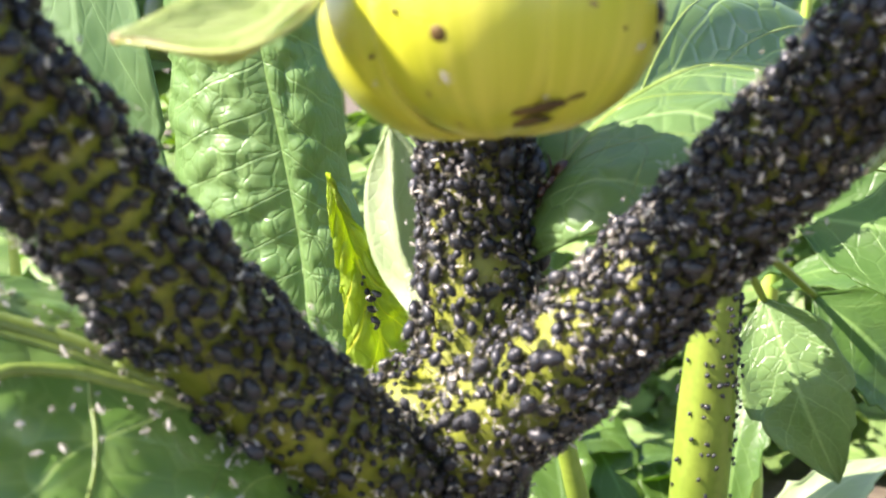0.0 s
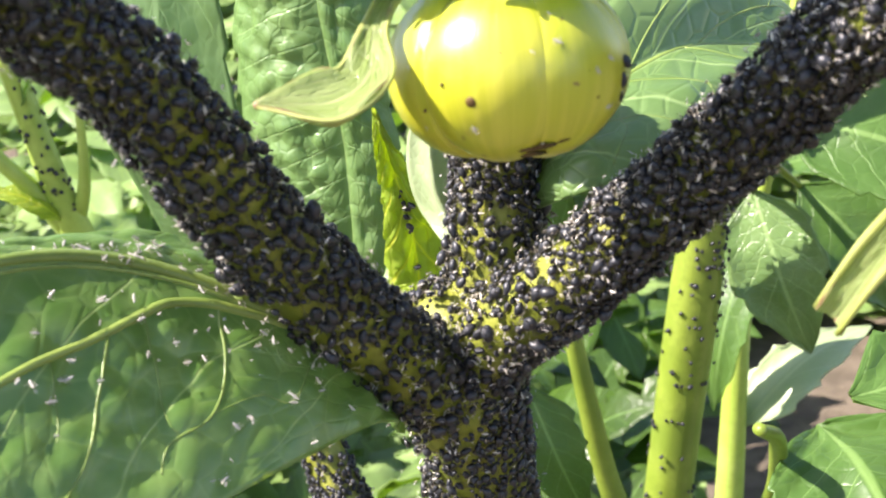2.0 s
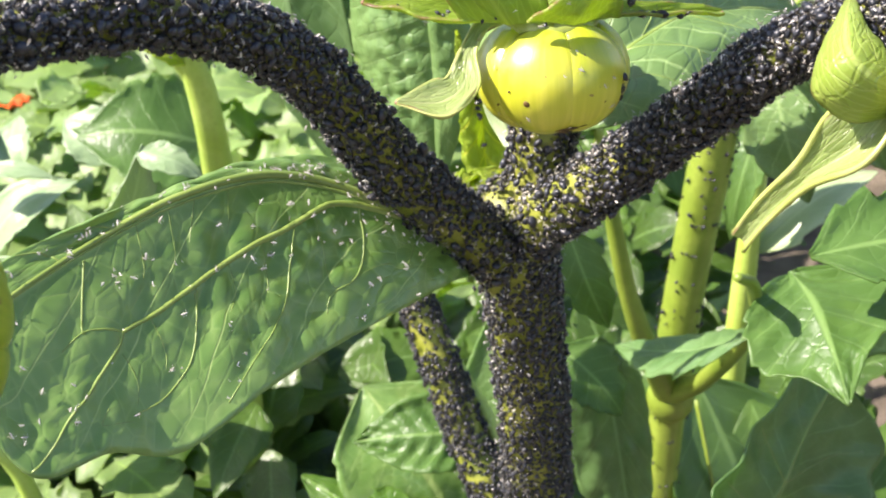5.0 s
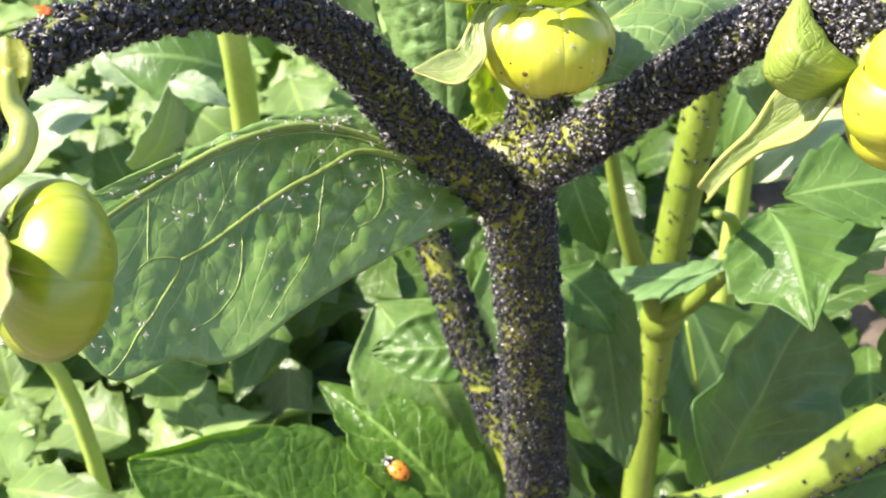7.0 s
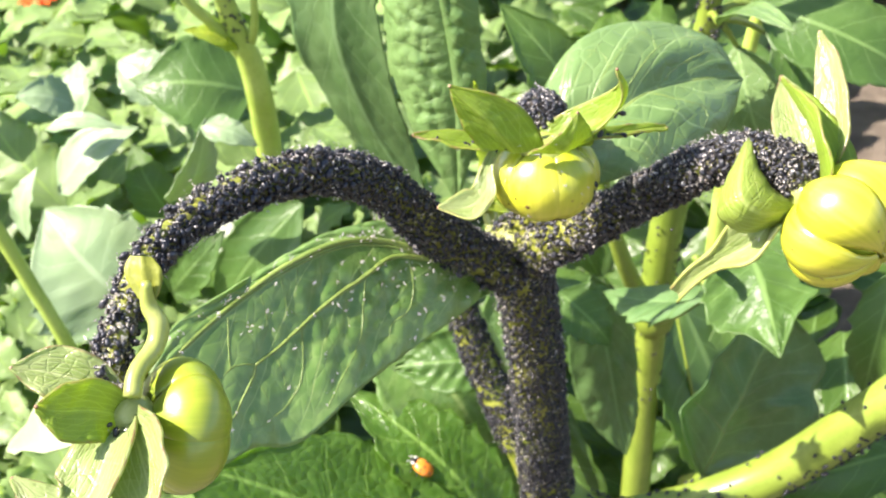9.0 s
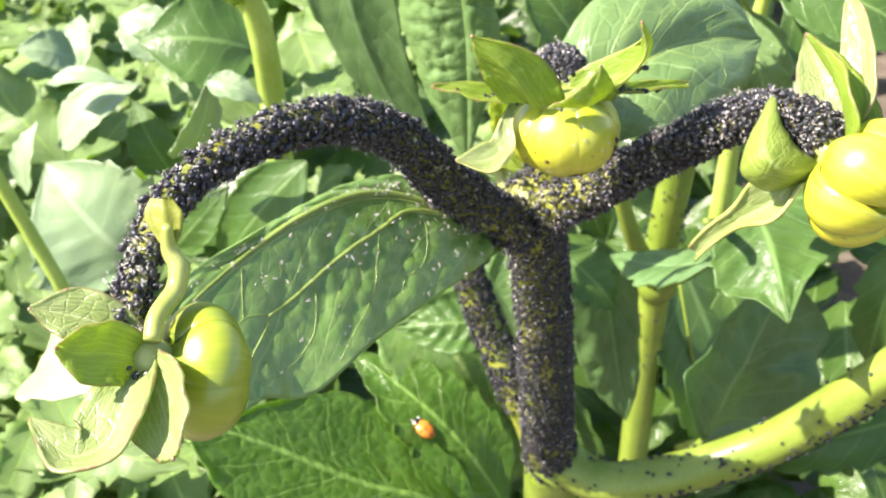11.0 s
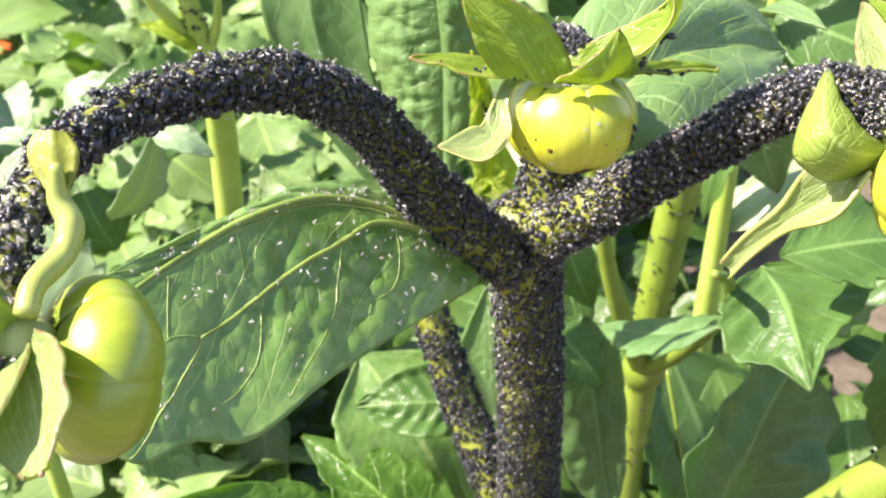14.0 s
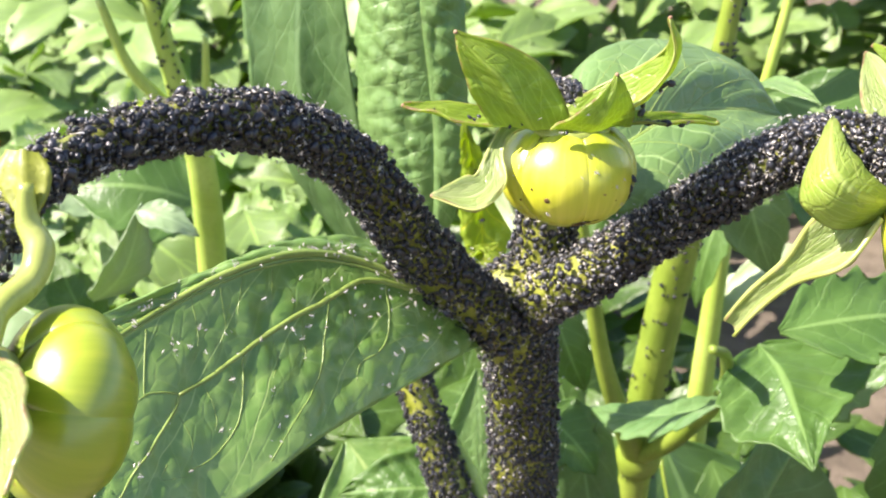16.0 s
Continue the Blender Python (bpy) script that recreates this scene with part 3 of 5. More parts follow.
FINE_VEINS = ([(0.55, 0.36), (0.54, 0.50), (0.55, 0.57)], [(0.50, 0.32), (0.49, 0.50), (0.49, 0.60)], [(0.67, 0.45), (0.65, 0.60), (0.65, 0.67)], [(0.72, 0.57), (0.70, 0.70), (0.70, 0.80)], [(0.64, 0.03), (0.63, 0.23), (0.64, 0.30)],
              [(0.69, 0.03), (0.68, 0.23), (0.69, 0.33)], [(0.60, 0.03), (0.61, 0.25)], [(0.55, 0.03), (0.55, 0.23)], [(0.75, 0.80), (0.76, 0.87), (0.71, 0.87)], [(0.40, 0.22), (0.38, 0.60), (0.37, 0.67)], [(0.26, 0.06), (0.26, 0.33), (0.22, 0.37)], [(0.22, 0.37), (0.26, 0.63), (0.29, 0.57), (0.34, 0.63)])
for path in SIDE_VEINS:
    leaf_vein(path, 0.016, 0.008, None, 0.40)
for path in FINE_VEINS:
    leaf_vein(path, 0.009, 0.005, None, 0.60)

# smooth oval leaf behind the centre stalk
BK_MID = [(0.75, 0.70, 1.25), (1.10, 0.55, 1.85), (1.75, 0.90, 2.42), (2.60, 1.75, 2.60), (3.50, 2.45, 2.45), (4.31, 3.02, 2.19)]
BK_TOP = [(0.73, 0.74, 1.30), (0.51, 1.40, 2.48), (1.17, 2.15, 3.37), (2.37, 2.95, 3.42), (3.72, 3.36, 2.85), (4.31, 3.03, 2.21)]
BK_BOT = [(0.77, 0.66, 1.20), (1.25, -0.05, 1.55), (2.02, -0.05, 1.80), (2.92, 0.50, 1.70), (3.95, 1.85, 1.76), (4.31, 3.01, 2.17)]
oval_shape = blade(BK_MID, BK_TOP, BK_BOT, 80, 41, -0.17, 0, 0.0, 0.045, veins=5.0, wave=0.03, seed=4, lumps=0.035, lump_size=0.45)
oval_leaf = part("leaf", oval_shape, M_back, plant, "smooth oval green leaf behind the centre bud")


def vein_along(shape, nu, nv, uvs, r0, r1, parent, up, sink=0.5, n=24):
    """A raised vein on the face of a blade that looks along up; u from 0 to 1, v from -1 to 1."""
    q = shape[0].reshape(2, nu, nv, 3)
    nrm = np.cross(q[0, nu // 2 + 1, nv // 2] - q[0, nu // 2, nv // 2], q[0, nu // 2, nv // 2 + 1] - q[0, nu // 2, nv // 2])
    q = q[0 if nrm @ np.asarray(up, float) > 0 else 1]
    pts = []
    for u, v, _ in spline([(u, v, 0) for u, v in uvs], n):
        a, b = min(nu - 1.001, max(0, u * (nu - 1))), min(nv - 1.001, max(0, (v + 1) / 2 * (nv - 1)))
        i, j = int(a), int(b)
        f, g = a - i, b - j
        pts.append((q[i, j] * (1 - f) + q[i + 1, j] * f) * (1 - g) + (q[i, j + 1] * (1 - f) + q[i + 1, j + 1] * f) * g)
    p = np.array(pts) - unit(np.asarray(up, float)) * sink * np.linspace(r0, r1, n)[:, None]
    return part("vein", tube(p, [r0, r1], n, 8, 0, 0), M_vein, parent)


OVAL_UP = (-0.1, -0.7, 0.7)
vein_along(oval_shape, 80, 41, [(0.0, 0), (0.3, 0.0), (0.6, 0.0), (0.97, 0)], 0.060, 0.016, oval_leaf, OVAL_UP, 0.4)
for u0, u1, u2, sd in ((0.10, 0.26, 0.46, -1), (0.24, 0.42, 0.60, -1), (0.42, 0.58, 0.74, -1), (0.60, 0.74, 0.86, -1), (0.16, 0.34, 0.50, 1), (0.36, 0.52, 0.66, 1), (0.56, 0.70, 0.82, 1)):
    vein_along(oval_shape, 80, 41, [(u0, 0), (u1, 0.42 * sd), (u2, 0.82 * sd)], 0.016, 0.006, oval_leaf, OVAL_UP, 0.55)
    vein_along(oval_shape, 80, 41, [(u1 + 0.02, 0.46 * sd), (u1 + 0.02, 0.66 * sd), (u1 - 0.03, 0.86 * sd)], 0.009, 0.005, oval_leaf, OVAL_UP, 0.6, 12)

# tall leaves behind
TL_MID = [(-4.60, 7.8, 6.8), (-4.55, 7.6, 4.6), (-4.45, 7.3, 2.8), (-4.45, 7.1, 1.2), (-4.10, 7.1, -0.3), (-3.50, 7.2, -1.9), (-2.50, 7.3, -3.7)]
TL_L = [(-4.61, 7.8, 6.8), (-5.70, 8.1, 4.8), (-5.65, 7.5, 2.8), (-5.50, 7.3, 1.0), (-5.05, 7.3, -0.2), (-4.20, 7.3, -1.7), (-2.52, 7.3, -3.7)]
TL_R = [(-4.59, 7.8, 6.8), (-3.75, 7.5, 4.6), (-3.45, 7.2, 2.7), (-3.30, 7.1, 1.2), (-3.05, 7.1, -0.4), (-2.72, 7.2, -2.0), (-2.48, 7.3, -3.7)]
part("leaf", blade(TL_MID, TL_L, TL_R, 60, 25, -0.06, 5, 0.10, 0.02, veins=7.0, wave=0.05, seed=5), M_tall, plant, "tall dark green leaf standing behind the arching stalk")
WR_MID = [(-2.05, 6.2, 6.2), (-2.0, 6.1, 4.4), (-1.90, 6.0, 3.0), (-1.72, 6.0, 1.7), (-1.60, 6.0, 0.5), (-1.58, 6.0, -0.9), (-1.60, 6.1, -2.7)]
WR_L = [(-2.07, 6.2, 6.2), (-3.15, 7.3, 4.5), (-3.24, 7.1, 2.9), (-3.30, 7.0, 1.7), (-3.12, 6.9, 0.3), (-2.75, 6.7, -0.9), (-1.62, 6.1, -2.7)]
WR_R = [(-2.03, 6.2, 6.2), (-1.15, 6.3, 4.4), (-1.08, 6.3, 3.0), (-0.98, 6.3, 1.5), (-0.86, 6.3, 0.6), (-1.05, 6.2, -0.6), (-1.58, 6.1, -2.7)]
part("leaf", blade(WR_MID, WR_L, WR_R, 130, 67, 0.16, 9, 0.05, 0.012, veins=15.0, slope=1.2, wave=0.09, seed=6, fold=0.07, lumps=0.11, lump_size=0.27), M_wrinkle, plant, "narrow crinkled light green leaf standing upright")
YG_MID = [(-0.93, 3.8, 1.68), (-0.80, 4.15, 0.97), (-0.62, 4.6, 0.0), (-0.55, 5.0, -1.3), (-0.50, 5.0, -2.4)]
YG_L = [(-0.94, 3.8, 1.68), (-0.98, 4.2, 0.91), (-1.0, 4.6, 0.03), (-0.98, 4.9, -1.0), (-0.52, 5.0, -2.4)]
YG_R = [(-0.92, 3.8, 1.68), (-0.58, 4.2, 0.82), (-0.04, 4.7, -0.07), (0.05, 4.9, -0.9), (-0.48, 5.0, -2.4)]
part("leaf", blade(YG_MID, YG_L, YG_R, 70, 31, 0.10, 9, 0.16, 0.04, veins=9.0, wave=0.05, seed=7, lumps=0.14, lump_size=0.3), M_young, plant, "young yellow-green toothed leaf with puckered surface")
PD_MID = [(0.30, 0.75, 0.55), (0.05, 1.15, 0.95), (-0.10, 1.25, 1.45), (-0.10, 1.35, 1.95), (-0.10, 1.4, 2.30)]
PD_L = [(0.28, 0.76, 0.55), (-0.19, 1.4, 0.95), (-0.36, 1.5, 1.40), (-0.33, 1.5, 1.88), (-0.11, 1.4, 2.30)]
PD_R = [(0.32, 0.74, 0.55), (0.30, 1.2, 0.95), (0.32, 1.3, 1.45), (0.18, 1.4, 1.95), (-0.09, 1.4, 2.30)]
part("leaf", blade(PD_MID, PD_L, PD_R, 30, 17, 0.2, 0, 0.0, 0.01, seed=8), M_pale, plant, "small pale cupped bract behind the centre stalk")

# curled young shoot in the fork behind the stalks
shoot = part("shoot", tube([(0.1, 1.2, -2.2), (-0.35, 1.9, -1.1), (-0.60, 2.4, -0.35)], [0.12, 0.20, 0.15], 16, 10), M_bract, plant, "tiny curled yellow-green shoot in the fork")
for k in range(7):
    a = k * 0.9
    d = np.array([math.cos(a), 0.5 * math.sin(a) - 0.4, 0.45 + 0.3 * math.sin(a * 1.7)])
    b = np.array([-0.60, 2.30, -0.42])
    part("leaflet", simple_leaf(b, b + d * 0.55, (0.1 * math.sin(k), -0.6, 0.8), 0.36, 0.28, 0.5, 14, 9, 5, 0.2, k, 0.03, curl=0.9), M_young, shoot)


def flower_bud(at, axis, r, rz, mats, n=8, seed=0, lift=0.05, spread=0.48, phase=0.0, bulge=0.035, thick=0.014, start=0.0, uneven=1.0):
    """A flattened bud whose petals run from the calyx at -axis... to the tip along axis."""
    bud = part("flower_bud", placed(ellipsoid((0, 0, 0), (r * 0.975, r * 0.975, rz * 0.97), 18, 32), turn_to(-np.asarray(axis, float)), at), mats[0], plant)
    rnd = np.random.RandomState(seed)
    t = turn_to(-np.asarray(axis, float))
    for k in range(n):
        a = start + 2 * math.pi * k / n + 0.1 * uneven * rnd.randn()
        s = petal_segment(r * (1 + 0.02 * uneven * rnd.randn()), rz, a, spread * 8 / n * (1 + 0.1 * uneven * rnd.randn()), lift, phase=phase, bulge=bulge, thick=thick)
        part("petal", placed(s, t, at), mats[k % len(mats)], bud)
    return bud


def sepal(bud, mid, w, up, teeth=0, cup=0.4, seed=0, tip=True, n=26, label="", mat=None, rim=0.0):
    """A pointed sepal along a spline; w: widths along it; up: the way its inner face looks."""
    m = np.asarray(mid, float)
    t = unit(np.gradient(m, axis=0))
    up = np.asarray(up, float)
    side = unit(np.cross(t, up))
    nn = unit(np.cross(side, t))
    ww = np.interp(np.linspace(0, 1, len(m)), np.linspace(0, 1, len(w)), w)[:, None] / 2
    ob = part("sepal", blade(m, m - side * ww + nn * ww * cup, m + side * ww + nn * ww * cup, n, 15, 0.05, teeth, 0.05, 0.012, wave=0.03, thick=0.035, seed=seed), mat or M_sepal, bud, label)
    for s in (-1, 1) if rim else ():
        part("rim", tube(m + s * side * ww + nn * ww * cup, [rim, rim, rim * 1.2, rim, rim * 0.6], n, 7, 0, 0), M_bract, ob)
    if tip:
        part("tip", ellipsoid(m[-1], (0.028, 0.028, 0.028), 6, 8), M_tip, ob)
    return ob


# centre bud
bud_c = flower_bud((0.70, -2.20, 3.08), (0.02, -0.05, -1.0), 0.82, 0.63, [M_petal], 6, 1, 0.0, 0.50, bulge=0.050, thick=0.008, start=-1.80, uneven=0.25)
bud_c["label"] = "round glossy yellow nodding bud with brown scar"
B0 = (0.66, -2.25, 3.62)
LS_M = [(0.24, -2.66, 3.75), (0.06, -2.80, 4.06), (-0.16, -2.84, 4.40), (-0.42, -2.84, 4.64), (-0.69, -2.80, 4.91)]
LS_L = [(-0.26, -2.68, 3.78), (-0.46, -2.76, 4.12), (-0.58, -2.82, 4.42), (-0.66, -2.84, 4.70), (-0.70, -2.80, 4.92)]
LS_R = [(0.72, -2.60, 3.72), (0.58, -2.60, 4.14), (0.32, -2.64, 4.52), (-0.10, -2.74, 4.78), (-0.68, -2.80, 4.93)]
front_sepal = part("sepal", blade(LS_M, LS_L, LS_R, 40, 19, 0.07, 0, 0.0, 0.012, wave=0.02, thick=0.035, seed=11), M_sepal, bud_c)
part("tip", ellipsoid((-0.69, -2.80, 4.92), (0.028, 0.028, 0.028), 6, 8), M_tip, front_sepal)
CS_M = [(0.92, -2.70, 3.76), (1.00, -2.86, 3.92), (1.10, -2.88, 4.16), (1.17, -2.75, 4.47)]
CS_L = [(0.44, -2.86, 3.84), (0.68, -2.94, 4.02), (0.94, -2.90, 4.24), (1.165, -2.75, 4.48)]
CS_R = [(1.40, -2.40, 3.76), (1.42, -2.56, 3.98), (1.34, -2.66, 4.22), (1.18, -2.74, 4.48)]
mid_sepal = part("sepal", blade(CS_M, CS_L, CS_R, 34, 17, 0.05, 0, 0.0, 0.012, wave=0.02, thick=0.035, seed=12), M_sepal, bud_c)
part("tip", ellipsoid((1.17, -2.75, 4.48), (0.028, 0.028, 0.028), 6, 8), M_tip, mid_sepal)
sepal(bud_c, [B0, (1.10, -2.20, 3.82), (1.52, -2.28, 4.08), (1.80, -2.40, 4.42), (1.88, -2.54, 4.78), (1.72, -2.66, 5.14)], [0.5, 0.62, 0.62, 0.48, 0.30, 0.05], (-0.6, -0.3, 0.7), 0, 0.6, 13, n=34, rim=0.014)
sepal(bud_c, [B0, (1.15, -2.15, 3.70), (1.75, -1.85, 3.64), (2.2, -1.60, 3.58), (2.58, -1.40, 3.51)], [0.3, 0.30, 0.22, 0.18, 0.10], (0, -0.4, 0.9), 0, 0.6, 14)
sepal(bud_c, [B0, (0.15, -2.42, 3.72), (-0.40, -2.40, 3.70), (-0.90, -2.44, 3.82), (-1.32, -2.46, 3.91)], [0.3, 0.34, 0.40, 0.28, 0.05], (0, -0.3, 0.95), 4, 0.7, 15)
sepal(bud_c, [(0.12, -2.30, 3.68), (-0.06, -2.38, 3.62), (-0.19, -2.58, 3.40), (-0.22, -2.88, 3.14), (-0.46, -3.08, 3.02), (-0.90, -3.15, 3.04)], [0.16, 0.16, 0.18, 0.38, 0.50, 0.05], (-0.10, -0.55, 0.80), 0, 0.30, 16, n=40, label="pale curled sepal with browned edge", mat=M_sepal_pale, rim=0.016)
part("calyx", placed(ellipsoid((0, 0, 0), (0.52, 0.50, 0.16), 10, 16), np.eye(3), (0.68, -2.16, 3.64)), M_bract, bud_c)
BUD_C = np.array((0.70, -2.20, 3.08))
SCARS = ((-0.16, -0.62, -0.66, 0.06, 0.035), (-0.04, -0.64, -0.68, 0.08, 0.055), (0.09, -0.64, -0.66, 0.10, 0.050), (0.23, -0.62, -0.63, 0.10, 0.060), (0.36, -0.60, -0.58, 0.08, 0.045), (0.48, -0.58, -0.52, 0.05, 0.040), (0.14, -0.55, -0.75, 0.12, 0.060),
         (-0.28, -0.90, -0.14, 0.040, 0.045), (0.58, -0.78, 0.10, 0.030, 0.030), (0.66, -0.72, -0.18, 0.022, 0.020), (-0.48, -0.80, 0.02, 0.016, 0.014), (-0.62, -0.66, -0.26, 0.014, 0.012))
for sx, sy, sz, w, tall in SCARS:
    d = unit(np.array((sx, sy, sz)))
    q = BUD_C + d * (0.864, 0.864, 0.662)
    part("scar", placed(ellipsoid((0, 0, 0), (w, tall, 0.014), 6, 10), turn_to(d / np.array((0.82, 0.82, 0.58)) ** 2 * 0.5, (1, 0, 0.18)), q - d * 0.012), M_brown, bud_c, "dark brown scar")

# bud hanging from the arching stalk
bud_l = flower_bud((-3.42, -8.35, 3.22), (0.80, 0.50, -0.35), 0.79, 0.50, [M_petal_green], 6, 2, 0.0, 0.52, bulge=0.045, thick=0.008, start=0.4, uneven=0.4)
bud_l["label"] = "greenish yellow bud hanging from the arched stalk"
L0 = (-3.90, -8.72, 3.66)
sepal(bud_l, [L0, (-4.15, -8.95, 3.95), (-4.42, -9.20, 4.15), (-4.60, -9.30, 4.30)], [0.5, 0.70, 0.60, 0.1], (-0.1, -0.7, 0.7), 0, 0.3, 21)
sepal(bud_l, [L0, (-4.30, -8.60, 4.02), (-4.72, -8.62, 4.20), (-5.12, -8.70, 4.32)], [0.4, 0.60, 0.62, 0.08], (0.0, -0.5, 0.85), 0, 0.3, 22, mat=M_sepal_pale)
sepal(bud_l, [L0, (-3.65, -9.10, 3.62), (-3.42, -9.55, 3.52), (-3.25, -9.98, 3.44)], [0.4, 0.80, 0.80, 0.25], (-0.3, -0.6, 0.75), 0, 0.4, 23, mat=M_sepal_pale)
sepal(bud_l, [L0, (-3.95, -9.30, 3.62), (-4.05, -9.80, 3.42), (-4.40, -10.0, 3.40), (-4.88, -9.70, 3.60)], [0.4, 0.75, 0.90, 0.60, 0.06], (-0.2, -0.1, 1), 0, 0.4, 24, mat=M_sepal_pale)
part("calyx", ellipsoid((-3.85, -8.66, 3.62), (0.28, 0.28, 0.28), 10, 14), M_bract, bud_l)
bract = part("bract", tube([(-3.75, -7.75, 4.87), (-3.75, -7.80, 4.57), (-3.64, -7.90, 4.38), (-3.66, -8.10, 4.20), (-3.76, -8.50, 4.14), (-3.76, -8.75, 4.00)], [0.06, 0.10, 0.125, 0.12, 0.11, 0.10], 30, 10), M_bract, bud_l, "pale green curved bract hanging from the stalk")
part("blade", blade([(-3.75, -7.80, 4.58), (-3.80, -7.70, 4.77), (-3.82, -7.60, 4.95), (-3.84, -7.50, 5.06)], [(-3.81, -7.80, 4.58), (-4.00, -7.65, 4.76), (-4.06, -7.55, 4.91), (-4.00, -7.45, 5.03)], [(-3.69, -7.80, 4.58), (-3.61, -7.65, 4.78), (-3.62, -7.55, 4.93), (-3.74, -7.45, 5.02)], 18, 11, 0.1, 0, 0, 0.01, seed=25), M_stem, bract, "dull olive flap where the bract joins the stalk")

# bud on the other stalk
bud_r = flower_bud((5.02, -3.78, 3.32), (0.60, -0.72, -0.34), 0.92, 0.62, [M_petal], 7, 3, 0.05, 0.50, phase=1.8, bulge=0.15, thick=0.025, start=0.5)
bud_r["label"] = "swelling yellow bud with overlapping petals"
R0 = (4.45, -3.35, 3.62)
CUP_L = [(4.38, -3.46, 3.19), (3.62, -3.82, 3.17), (3.21, -3.82, 3.42), (3.36, -3.3, 3.77), (3.68, -2.68, 4.07)]
CUP_M = [(4.32, -3.57, 3.39), (3.74, -4.08, 3.65), (3.43, -4.07, 3.9), (3.49, -3.48, 4.02), (3.69, -2.68, 4.07)]
CUP_R = [(4.34, -3.33, 3.39), (4.09, -3.47, 3.58), (3.83, -3.35, 3.79), (3.73, -3.01, 3.95), (3.7, -2.68, 4.07)]
part("sepal", blade(CUP_M, CUP_R, CUP_L, 34, 19, 0.12, 0, 0.0, 0.01, wave=0.02, seed=31), M_sepal_cup, bud_r, "broad cupped green sepal")
sepal(bud_r, [(4.05, -3.60, 3.30), (3.75, -3.65, 2.85), (3.35, -3.50, 2.45), (3.05, -3.25, 1.95), (2.83, -3.05, 1.46)], [0.50, 0.66, 0.30, 0.26, 0.25], (-0.6, -0.6, 0.5), 0, 0.9, 32, n=34, label="pale spoon-shaped sepal with glossy tip", mat=M_sepal_pale, rim=0.032)
sepal(bud_r, [R0, (4.45, -2.85, 4.0), (4.35, -2.35, 4.30), (4.22, -1.65, 4.55)], [0.4, 0.72, 0.66, 0.05], (-0.2, -0.7, 0.7), 0, 0.35, 33, mat=M_sepal_pale)
sepal(bud_r, [(4.60, -3.40, 3.62), (4.78, -3.10, 4.10), (4.85, -2.60, 4.60), (4.78, -2.05, 5.05), (4.68, -1.70, 5.30)], [0.3, 0.62, 0.58, 0.35, 0.05], (-0.7, -0.5, 0.5), 0, 0.4, 34, mat=M_sepal_pale)
sepal(bud_r, [(4.62, -3.55, 3.60), (4.60, -3.45, 4.02), (4.48, -3.05, 4.40), (4.30, -2.60, 4.62), (4.12, -2.25, 4.80)], [0.42, 0.78, 0.66, 0.40, 0.05], (0.75, -0.5, 0.3), 0, 0.9, 35, label="rolled green sepal with brown edge")
part("calyx", ellipsoid((4.50, -3.42, 3.58), (0.30, 0.30, 0.26), 10, 14), M_bract, bud_r)


# ---------------------------------------------------------------- the dahlia beside it
side_plant = empty("dahlia_plant", (3.6, 13.5, -62))
side_plant.location = (0, 0, 0)
tagged(side_plant, "dahlia with upright green stem and toothed leaves", "plant")
GREEN = [(3.3, 14.5, -63), (3.5, 14.0, -35), (3.64, 13.6, -20.0), (3.77, 13.7, -14.3), (3.94, 13.3, -9.1), (4.38, 12.7, -3.7), (4.62, 12.3, -0.6), (4.85, 12.0, 3.0), (5.1, 11.6, 8.0)]
part("stem", tube(GREEN, [0.70, 0.60, 0.50, 0.48, 0.51, 0.50, 0.30, 0.20, 0.16], 70, 20, 0.03), M_stem_bg, side_plant)
part("node", ellipsoid((3.85, 13.3, -11.5), (0.66, 0.60, 0.75), 12, 18), M_stem_bg, side_plant)
part("petiole", tube([(3.8, 13.2, -11.3), (3.0, 11.8, -9.0), (2.4, 11.2, -7.0), (1.9, 10.8, -4.6), (1.5, 10.5, -2.4)], [0.42, 0.28, 0.23, 0.19, 0.12], 30, 14), M_stem_bg, side_plant)
part("petiole", tube([(3.85, 13.2, -11.3), (4.5, 11.5, -9.7), (4.9, 8.0, -6.2), (4.35, 5.0, -3.5), (3.9, 4.2, -2.85)], [0.36, 0.24, 0.18, 0.13, 0.09], 30, 12), M_stem_bg, side_plant)
SR_MID = [(5.20, 6.20, -3.78), (5.40, 5.30, -3.78), (5.55, 4.50, -3.92), (5.68, 3.70, -4.20), (5.80, 2.95, -4.62)]
SR_L = [(5.15, 6.20, -3.80), (4.45, 5.30, -3.78), (4.10, 4.50, -4.20), (4.38, 3.90, -4.66), (5.05, 3.55, -4.45), (5.79, 2.94, -4.63)]
SR_R = [(5.25, 6.20, -3.76), (6.60, 6.20, -3.55), (7.40, 5.40, -3.60), (6.85, 4.50, -3.82), (6.25, 3.80, -4.10), (5.81, 2.94, -4.61)]
part("leaf", blade(SR_MID, SR_R, SR_L, 70, 31, 0.08, 9, 0.10, 0.05, veins=6.0, wave=0.06, seed=9, lumps=0.03), M_bg, side_plant, "bluish green coarsely toothed leaf catching the sun")
part("leaf", simple_leaf((4.40, 5.4, -4.75), (2.05, 8.4, -6.9), (0.60, -0.70, 0.35), 1.9, 0.06, 0.12, 44, 19, 5, 0.26, 40, 0.05, wide_at=0.42), M_tall, side_plant, "bluish green leaflet in front of the stem node")
part("leaf", simple_leaf((5.2, 4.6, -2.6), (9.6, 6.4, -3.4), (-0.2, -0.5, 0.9), 2.4, 0.12, 0.1, 40, 17, 7, 0.3, 41, 0.05), M_bg, side_plant)
